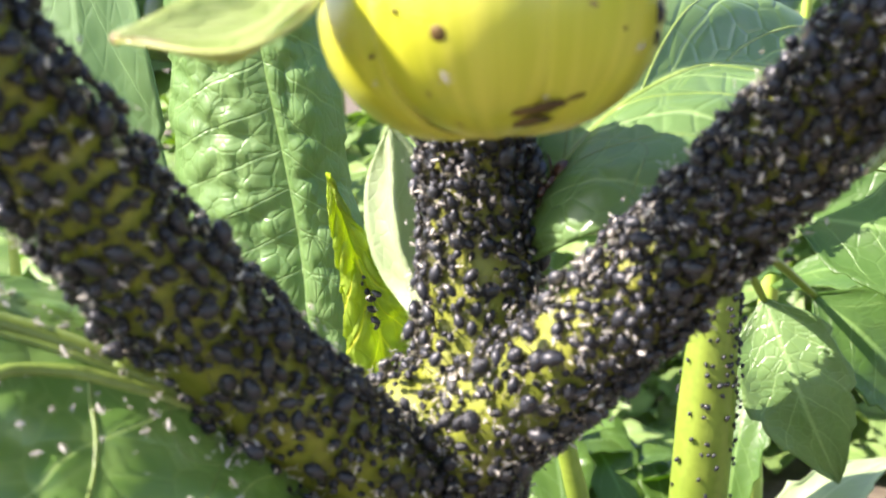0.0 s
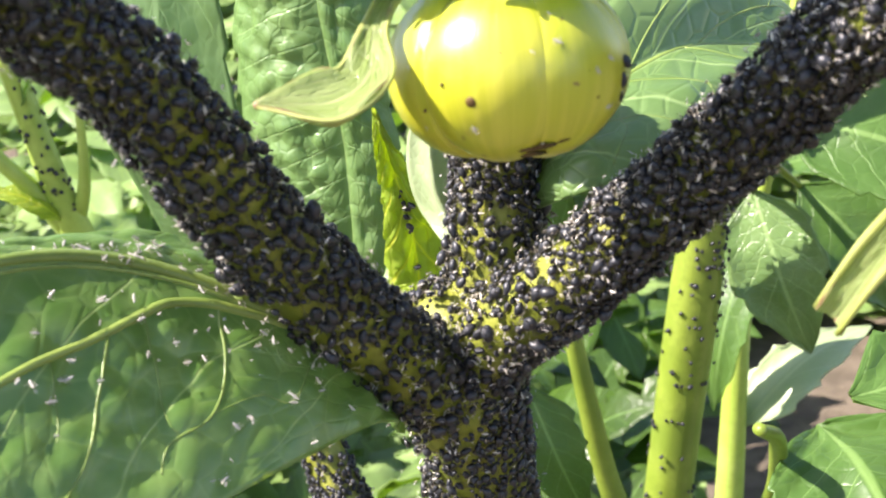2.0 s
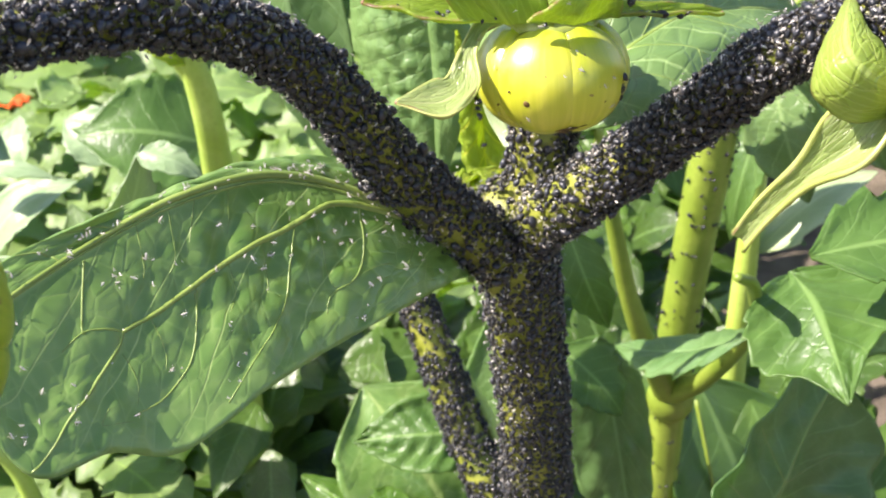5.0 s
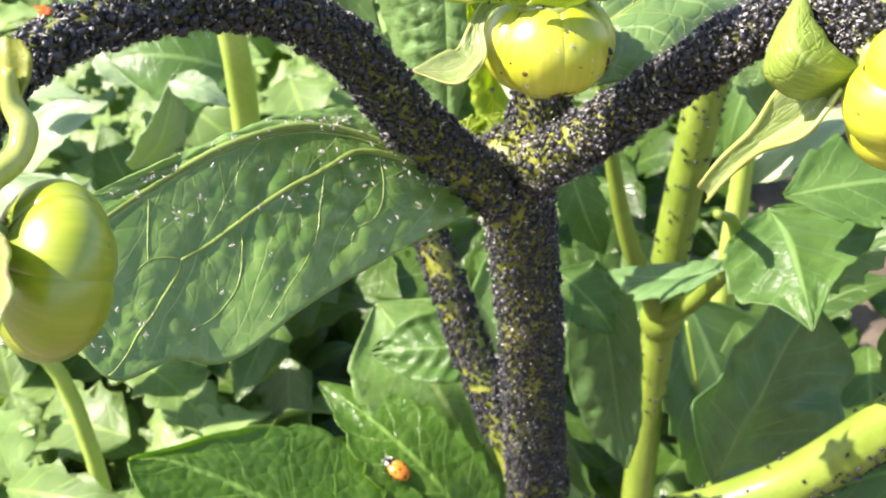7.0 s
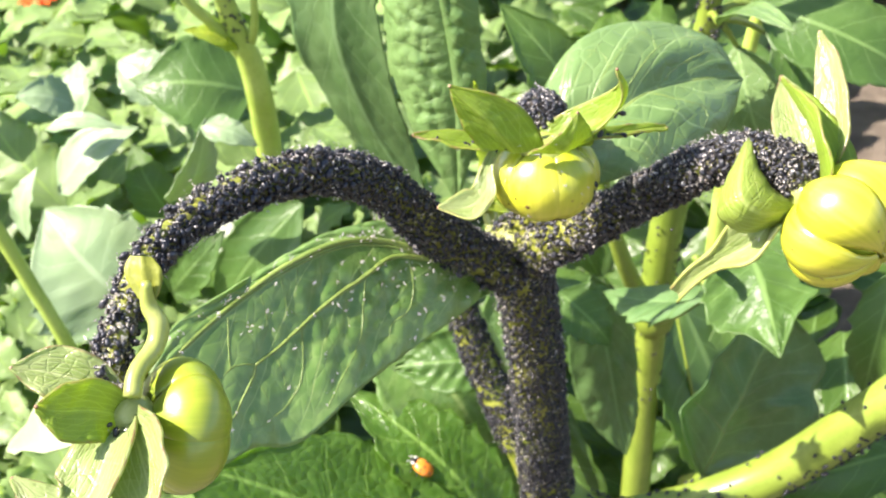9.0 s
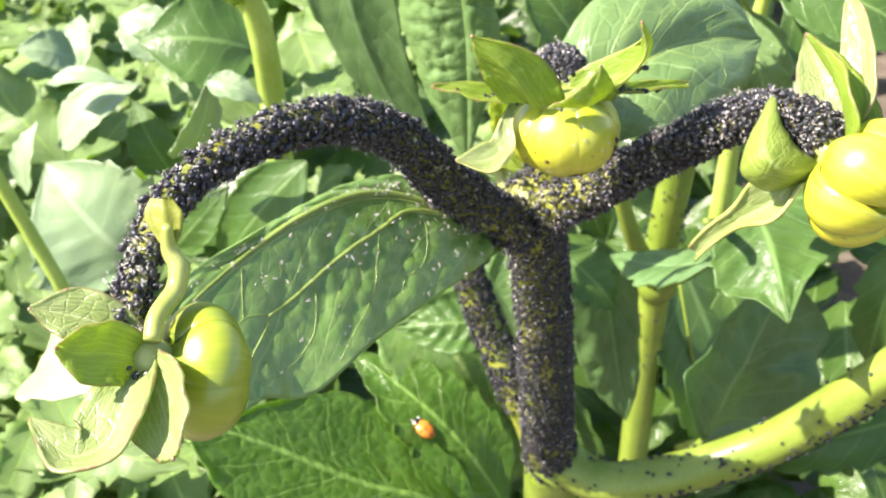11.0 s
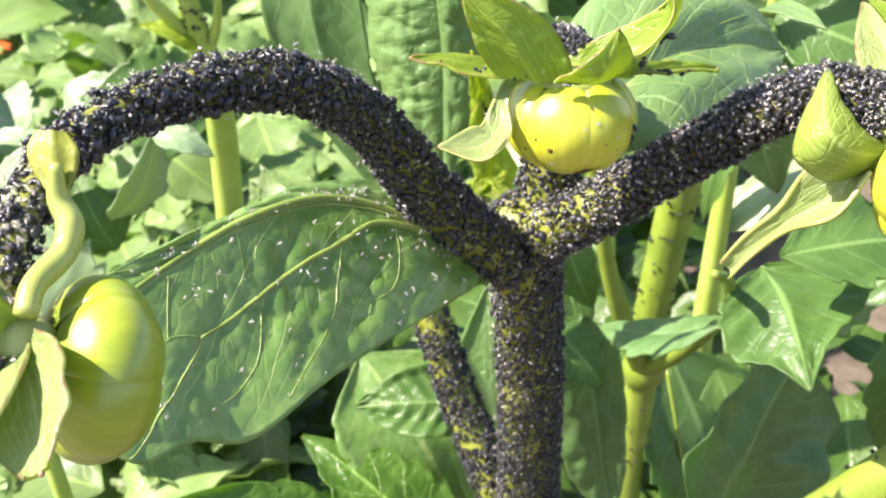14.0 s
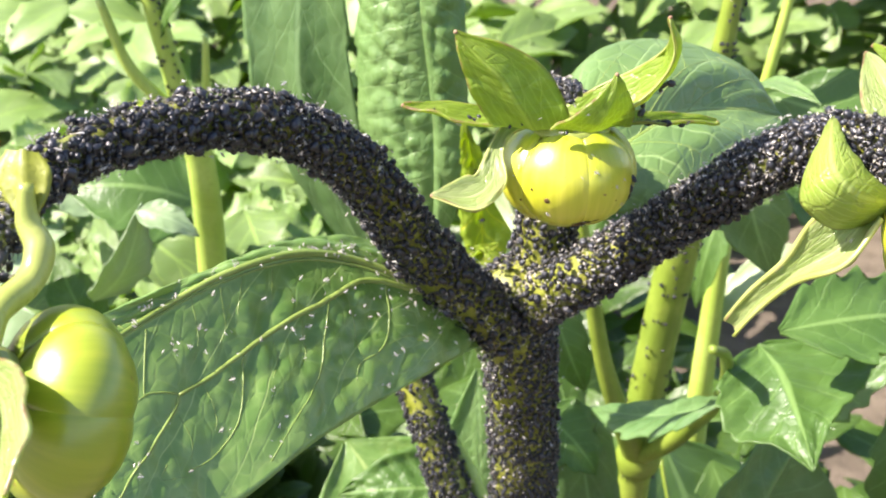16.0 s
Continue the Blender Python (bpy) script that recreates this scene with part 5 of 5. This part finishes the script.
def skin_shape():
    """A shed skin: a pale, split, curled scrap."""
    g = np.empty((5, 4, 3))
    for i in range(5):
        for j in range(4):
            a = -1.2 + 2.4 * j / 3
            w = 0.10 * (1 - abs(i - 2) / 3.2)
            g[i, j] = (-0.45 + 0.9 * i / 4, w * math.sin(a) * 1.4, 0.12 + w * math.cos(a) + 0.05 * math.sin(i * 2.0))
    s = [sheet(g, np.zeros((5, 4, 2)), 0.02)]
    for k in range(4):
        x, sd = -0.2 + 0.15 * k, 1 if k % 2 else -1
        a, b = np.array((x, 0.1 * sd, 0.1)), np.array((x + 0.1, 0.42 * sd, 0.02 + 0.1 * k))
        t = turn_to(b - a)
        vv = [p + t @ (0.02 * np.array([math.cos(q), math.sin(q), 0])) for p in (a, b) for q in (0, 2.1, 4.2)]
        s.append((np.array(vv), [(0, 1, 4, 3), (1, 2, 5, 4), (2, 0, 3, 5)], None))
    sh = joined([(a, b, None) for a, b, _ in s])
    return sh


class Spots:
    """Keeps things on the stalks from crowding each other."""

    def __init__(self, cell):
        self.cell, self.box = cell, {}

    def free(self, p, d):
        k = np.floor(p / self.cell).astype(int)
        for i in (-1, 0, 1):
            for j in (-1, 0, 1):
                for l in (-1, 0, 1):
                    for q, e in self.box.get((k[0] + i, k[1] + j, k[2] + l), ()):
                        if ((q - p) ** 2).sum() < (0.5 * (d + e)) ** 2:
                            return False
        self.box.setdefault(tuple(k), []).append((p, d))
        return True


def infest():
    rnd = np.random.RandomState(21)
    spots = Spots(0.2)
    aphids, skins = [], []

    def along(points, radii, s0, s1, tries, gap=0.0, size=(0.06, 0.185), skin=0.25, seed=0.0, lit_gap=0.0, thin=1.0, lit=(-0.6, -0.6, 0.5), side=None, head=0.0, scraps=0.012):
        n = 160
        path = spline(points, n)
        rad = np.interp(np.linspace(0, 1, n), np.linspace(0, 1, len(radii)), radii)
        t, a, b = frames(path)
        ss, aa = rnd.uniform(s0, s1, tries) * (n - 1), rnd.rand(tries) * 6.2832
        for s, ang in zip(ss, aa):
            i = int(s)
            nn = math.cos(ang) * a[i] + math.sin(ang) * b[i]
            p = path[i] + nn * (rad[i] * 0.99 + (0.06 if rnd.rand() < 0.22 else 0.0))
            if side is not None and nn @ side < -0.1:
                continue
            big_one = rnd.rand() < 0.42
            sz = rnd.uniform(0.105, size[1] - 0.01) if big_one else rnd.uniform(size[0] - 0.005, 0.105)
            sz_fork = rnd.uniform(0.10, 0.18)
            fork = math.exp(-((p[0] - 0.62) ** 2 + (p[1] + 0.2) ** 2 + (p[2] - 0.4) ** 2) / 1.5) * (0.40 + 0.60 * (nn @ (-0.6, -0.5, 0.6)))
            nz = noise.noise(Vector(p * 1.7) + Vector((seed, 0, 0))) + 0.7 * noise.noise(Vector(p * 4.5))
            open_ = gap + head * max(0.0, 1 - s / (n - 1) / 0.30) * max(0.0, 0.5 - 0.9 * (nn @ (0.5, 0.1, 0.85))) + max(0.0, s / (n - 1) - thin) * 3.8 + lit_gap * max(0.0, nn @ lit) + 0.5 * fork + 3.2 * math.exp(-((p[0] - 0.10) ** 2 + (p[1] + 0.30) ** 2 + (p[2] + 0.05) ** 2) / 0.50) * max(0.0, nn @ (-0.5, -0.85, 0.1))
            if nz < open_ and noise.noise(Vector(p * 9.0)) < 0.14 + 0.5 * max(0.0, s / (n - 1) - thin):
                pick = rnd.rand()
                if pick > (0.10 if fork > 0.2 else 0.032):
                    continue
                if pick < (0.045 if fork > 0.2 else 0.019):
                    skins.append((turn_to(unit(nn + 0.6 * rnd.randn(3)), rnd.randn(3)) * rnd.uniform(0.035, 0.08), p + nn * 0.015))
                    continue
                sz = sz_fork = rnd.uniform(0.08, 0.13) if fork > 0.2 and rnd.rand() < 0.3 else rnd.uniform(0.035, 0.065)
            if fork > 0.35 and rnd.rand() < 0.6:
                sz = sz_fork
            if not spots.free(p, sz * (0.62 + 0.25 * min(1.0, 2.0 * max(0.0, fork)))):
                continue
            hd = t[i] * rnd.choice((-1, 1)) + 1.0 * rnd.randn() * np.cross(t[i], nn)
            up = unit(nn + rnd.choice((0.15, 0.5)) * rnd.randn(3))
            tr = turn_to(up, hd)
            aphids.append((tr * sz * np.array([1, rnd.uniform(0.9, 1.25), rnd.uniform(1.05, 1.5)])[None, :], p))
            if rnd.rand() < skin * (0.8 + 1.8 * max(0.0, nn @ (-0.5, -0.2, 0.8))) * (0.5 + 1.2 * max(0.0, fork) + 1.6 * max(0.0, noise.noise(Vector(p * 3.0) + Vector((9, seed, 0))) + 0.25)):
                skins.append((turn_to(unit(nn + 0.8 * rnd.randn(3)), rnd.randn(3)) * rnd.uniform(0.035, 0.085), p + nn * rnd.uniform(0.03, 0.10) + 0.03 * rnd.randn(3)))
        for _ in range(int(tries * scraps * skin)):
            i, ang = int(rnd.uniform(s0, s1) * (n - 1)), rnd.rand() * 6.2832
            nn = math.cos(ang) * a[i] + math.sin(ang) * b[i]
            skins.append((turn_to(unit(nn + 0.4 * rnd.randn(3)), rnd.randn(3)) * rnd.uniform(0.04, 0.09), path[i] + nn * (rad[i] + 0.01)))

    along(ARCH, [0.38, 0.37, 0.335, 0.265, 0.225, 0.185, 0.155, 0.14, 0.135, 0.14], 0.10, 0.80, 40000, -0.95, skin=0.40, thin=0.50, lit_gap=1.3, lit=(-0.5, -0.1, 0.85), head=4.0, scraps=0.04)
    along(ARCH, [0.38, 0.37, 0.335, 0.265, 0.225, 0.185, 0.155, 0.14, 0.135, 0.14], 0.78, 0.97, 5000, 0.05, size=(0.06, 0.14), skin=0.8, lit_gap=0.5, lit=(0.7, -0.5, 0.5), scraps=0.05)
    along(RIGHT, [0.43, 0.39, 0.325, 0.285, 0.26, 0.245, 0.24, 0.23], 0.06, 0.97, 32000, -0.55, skin=0.42, lit_gap=0.10, scraps=0.03)
    along(MAIN, [0.52, 0.50, 0.52, 0.56, 0.60, 0.66], 0.02, 0.66, 44000, -0.92, head=0.6, size=(0.05, 0.15), skin=0.22, seed=4.0, lit_gap=1.2, lit=(-0.97, -0.2, -0.1))
    along(NODE, [0.49, 0.545, 0.53, 0.42], 0.0, 1.0, 5000, 0.30, skin=0.35, seed=4.0, lit_gap=1.2, lit=(-0.75, -0.6, 0.1))
    along(MAIN, [0.52, 0.50, 0.52, 0.56, 0.60, 0.66], 0.66, 0.99, 9000, -0.20, thin=0.70, skin=0.2, seed=5.0, lit_gap=0.2)
    along(CENTRE, [0.46, 0.40, 0.35, 0.32, 0.30, 0.27, 0.24, 0.22], 0.05, 0.95, 24000, -0.75, skin=0.36, seed=2.0)
    along(DIAG, [0.30, 0.36, 0.38, 0.42, 0.45], 0.0, 0.85, 12000, 0.02, size=(0.05, 0.15), skin=0.15, seed=7.0)
    along(STALK, [0.62, 0.55, 0.56, 0.56, 0.55], 0.12, 0.95, 240, 0.05, size=(0.09, 0.15), skin=0.0, seed=8.0)
    along(GREEN, [0.70, 0.60, 0.50, 0.48, 0.51, 0.50, 0.30, 0.20, 0.16], 0.36, 0.80, 420, 0.1, size=(0.09, 0.15), skin=0.0, seed=9.0)
    along(GREEN, [0.70, 0.60, 0.50, 0.48, 0.51, 0.50, 0.30, 0.20, 0.16], 0.60, 0.86, 700, -0.1, size=(0.09, 0.16), skin=0.1, seed=9.5, side=(0.95, -0.3, 0.0))
    along(STALK, [0.62, 0.55, 0.56, 0.56, 0.55], 0.25, 0.95, 900, -0.5, size=(0.08, 0.14), skin=0.0, seed=8.5, side=(0.1, 0.1, -0.99))
    along(LEFT_STEM, LEFT_R, 0.62, 0.98, 260, -0.1, size=(0.08, 0.14), skin=0.0, seed=6.5, side=(0.9, -0.5, 0.1))
    # stragglers on the sepals, the buds and the young leaf
    def group(a, b, n, spread, up, size=(0.09, 0.16), skin=0.3):
        a, b, up = np.array(a), np.array(b), np.array(up)
        for _ in range(n):
            p = a + (b - a) * rnd.rand() + spread * rnd.randn(3) * 0.5
            sz = rnd.uniform(*size)
            if spots.free(p, sz * 0.6):
                aphids.append((turn_to(unit(up + 0.3 * rnd.randn(3)), rnd.randn(3)) * sz, p))
            if rnd.rand() < skin:
                skins.append((turn_to(unit(up + 0.8 * rnd.randn(3)), rnd.randn(3)) * rnd.uniform(0.04, 0.09), p + 0.12 * rnd.randn(3) * spread / 0.1))

    group((1.10, -2.16, 3.78), (2.45, -1.58, 3.58), 13, 0.03, (0, -0.4, -0.9))
    group((1.45, -2.30, 3.92), (1.82, -2.36, 4.34), 9, 0.04, (0.7, -0.5, -0.3))
    group((0.62, -2.30, 3.98), (0.74, -2.24, 4.16), 9, 0.10, (0, -0.9, 0.3))
    group((-0.05, -2.72, 3.82), (0.45, -2.62, 3.78), 5, 0.10, (0, -0.8, 0.5), (0.04, 0.07), 4.0)
    group((0.55, -2.70, 3.84), (1.15, -2.80, 4.00), 4, 0.12, (0, -0.8, 0.5), (0.04, 0.07), 4.0)
    group((-0.2, -2.50, 3.78), (-1.0, -2.47, 3.84), 4, 0.06, (0, -0.5, 0.8), (0.04, 0.08), 2.5)
    group((1.47, -2.55, 3.25), (1.40, -2.55, 2.90), 3, 0.02, (0.9, -0.3, 0), (0.12, 0.15))
    group((4.40, -3.60, 3.30), (4.75, -3.90, 3.90), 22, 0.12, (-0.5, -0.8, 0.2), (0.08, 0.14), 0.6)
    group((3.95, -3.60, 3.20), (3.40, -3.45, 2.60), 7, 0.08, (0.3, -0.3, -0.8), (0.09, 0.15))
    group((-3.95, -8.95, 3.75), (-3.80, -8.90, 3.45), 20, 0.14, (0, -1, 0.2), (0.08, 0.13), 0.6)
    group((-0.72, 4.30, 0.6), (-0.56, 4.80, -0.8), 12, 0.07, (0.1, -0.95, 0.2), (0.08, 0.13))
    for _ in range(12):
        d = unit(np.array([rnd.randn(), -1.0 - rnd.rand(), 0.8 * rnd.randn() + 0.2]))
        skins.append((turn_to(d, rnd.randn(3)) * rnd.uniform(0.04, 0.09), BUD_C + d * (0.864, 0.864, 0.662)))
    # skins lie on the large leaf too
    for _ in range(330):
        u, v = rnd.uniform(0.04, 0.92), rnd.uniform(-0.75, 0.95)
        if rnd.rand() < 0.35:
            u, v = rnd.uniform(0.02, 0.45), rnd.uniform(-0.6, 0.4)
        for _ in range(rnd.choice((1, 1, 1, 1, 3))):
            q = on_big(u, v) + 0.04 * rnd.randn(3) * (1, 1, 0.3) + np.array((0.59, -0.52, 0.62)) * 0.02
            skins.append((turn_to((0.59, -0.52, 0.62) + 0.3 * rnd.randn(3), rnd.randn(3)) * rnd.uniform(0.035, 0.09), q))
    return aphids, skins


aphids, skins = infest()
BODY_FACES = 0
shape_a = aphid_shape()
near = sorted(range(len(aphids)), key=lambda i: float(np.linalg.norm(aphids[i][1] - np.array((0.3, -0.5, 0.3)))))
single, rest = near[:300], near[300:]
aphid_mesh = mesh_from("aphid", shape_a[0], shape_a[1])
aphid_mesh.materials.append(M_aphid)
aphid_mesh.materials.append(M_leg)
aphid_mesh.polygons.foreach_set("material_index", (np.arange(len(shape_a[1])) >= BODY_FACES).astype(np.int32))
for i in single:
    tr, p = aphids[i]
    ob = new("aphid", aphid_mesh)
    m = Matrix(tr.tolist()).to_4x4()
    m.translation = Vector(p * CM)
    ob.matrix_world = m
    tagged(ob, "plump matt black aphid feeding on the stalk", "aphid", "aphids crowding the stem fork")
packed("aphid_colony", [shape_a], [(0, aphids[i][0], aphids[i][1]) for i in rest], M_aphid, "dense colony of black aphids crusting the stalks", "aphids", M_leg, BODY_FACES)
packed("shed_skins", [skin_shape()], [(0, t, p) for t, p in skins], M_skin, "whitish shed aphid skins stuck among the colony", "shed skins")

# ---------------------------------------------------------------- ladybird and ant
def ladybird():
    top = empty("ladybird")
    tagged(top, "orange ladybird with black spots walking on a leaf", "ladybird")
    r = np.array([0.33, 0.27, 0.21])
    for s in (-1, 1):
        g = np.empty((12, 9, 3))
        for i in range(12):
            for j in range(9):
                t, p = math.pi * (0.04 + 0.94 * i / 11), math.pi / 2 * j / 8
                g[i, j] = (math.cos(t) * r[0], s * math.sin(t) * math.cos(p) * r[1] + s * 0.004, 0.05 + math.sin(t) * math.sin(p) * r[2])
        if s < 0:
            g = g[:, ::-1]
        wing = part("wing_case", sheet(g, np.zeros((12, 9, 2)), 0.012), M_red, top)
        for ca, sa in ((0.62, 0.9), (1.45, 0.55), (1.6, 1.12), (2.35, 0.8)):
            c = np.array([math.cos(ca) * r[0], s * math.sin(ca) * math.cos(sa) * r[1], 0.05 + math.sin(ca) * math.sin(sa) * r[2]])
            nn = unit(np.array([c[0] / r[0] ** 2, c[1] / r[1] ** 2, (c[2] - 0.05) / r[2] ** 2]))
            part("spot", placed(ellipsoid((0, 0, 0), (0.045, 0.040, 0.012), 6, 10), turn_to(nn), c + nn * 0.006), M_black, wing)
    part("body", ellipsoid((0, 0, 0.05), (0.31, 0.25, 0.05), 8, 14), M_black, top)
    thorax = part("thorax", ellipsoid((0.33, 0, 0.10), (0.09, 0.17, 0.09), 8, 12), M_black, top)
    for s in (-1, 1):
        part("patch", ellipsoid((0.35, 0.12 * s, 0.12), (0.06, 0.05, 0.06), 6, 8), M_white, thorax)
        for k, x in enumerate((0.22, 0.02, -0.15)):
            part("leg", tube([(x, 0.18 * s, 0.05), (x + 0.05, 0.32 * s, 0.07), (x + 0.07 - 0.05 * k, 0.38 * s, 0.0)], [0.022, 0.018, 0.012], 6, 6), M_black, top)
        part("antenna", tube([(0.42, 0.06 * s, 0.09), (0.52, 0.12 * s, 0.11)], [0.012, 0.014], 4, 5), M_white, top)
    part("head", ellipsoid((0.42, 0, 0.08), (0.06, 0.09, 0.06), 6, 10), M_black, top)
    return top


def ant():
    top = empty("ant")
    tagged(top, "small brown ant climbing down behind the stalk", "ant")
    part("abdomen", ellipsoid((-0.13, 0, 0.07), (0.085, 0.062, 0.062), 8, 10), M_ant, top)
    part("thorax", ellipsoid((0.0, 0, 0.06), (0.07, 0.03, 0.035), 8, 8), M_ant, top)
    part("head", ellipsoid((0.11, 0, 0.065), (0.05, 0.045, 0.035), 8, 8), M_ant, top)
    for s in (-1, 1):
        for x, d in ((0.04, 0.12), (0.0, 0.0), (-0.04, -0.14)):
            part("leg", tube([(x, 0.02 * s, 0.05), (x + d * 0.5, 0.10 * s, 0.10), (x + d, 0.17 * s, 0.0)], [0.010, 0.008, 0.006], 6, 5), M_ant, top)
        part("antenna", tube([(0.14, 0.02 * s, 0.07), (0.20, 0.06 * s, 0.11), (0.26, 0.05 * s, 0.08)], [0.006, 0.005, 0.005], 6, 5), M_ant, top)
    return top


beetle, worker = ladybird(), ant()


def sitting(at, up, head):
    t = turn_to(up, head)
    m = Matrix(t.tolist()).to_4x4()
    m.translation = Vector(at) * CM
    return m


def motions():
    up = (0.45, -0.10, 0.88)
    walk(beetle, [
        (0.0, sitting((-3.15, 7.30, -12.86), up, (-0.8, 0.3, 0.4))),
        (7.3, sitting((-3.15, 7.32, -12.86), up, (-0.8, 0.3, 0.4))),
        (9.0, sitting((-3.13, 7.36, -12.87), up, (-0.85, 0.25, 0.4))),
        (9.7, sitting((-3.14, 7.34, -12.87), up, (-0.85, 0.2, 0.4))),
        (12.0, sitting((-3.09, 7.44, -12.90), up, (-0.8, 0.5, 0.4))),
        (12.5, sitting((-3.18, 7.53, -12.86), up, (-0.85, 0.45, 0.4))),
        (12.8, sitting((-3.19, 7.40, -12.84), up, (-0.7, -0.3, 0.35))),
        (16.0, sitting((-3.30, 7.30, -12.78), up, (-0.8, -0.1, 0.4))),
    ])
    nn = (0.1, -0.85, 0.5)
    walk(worker, [
        (0.0, sitting((1.09, 0.50, 1.86), nn, (-0.6, 0.1, -0.75))),
        (0.3, sitting((1.15, 0.50, 1.90), nn, (-0.4, 0.1, -0.9))),
        (0.6, sitting((1.07, 0.48, 1.74), nn, (-0.5, 0.1, -0.8))),
        (1.0, sitting((1.00, 0.55, 1.52), nn, (-0.3, 0.1, -0.9))),
        (1.6, sitting((0.98, 0.72, 1.20), nn, (-0.2, 0.1, -0.9))),
        (16.0, sitting((0.95, 0.90, 1.00), nn, (-0.2, 0.1, -0.9))),
    ])


motions()
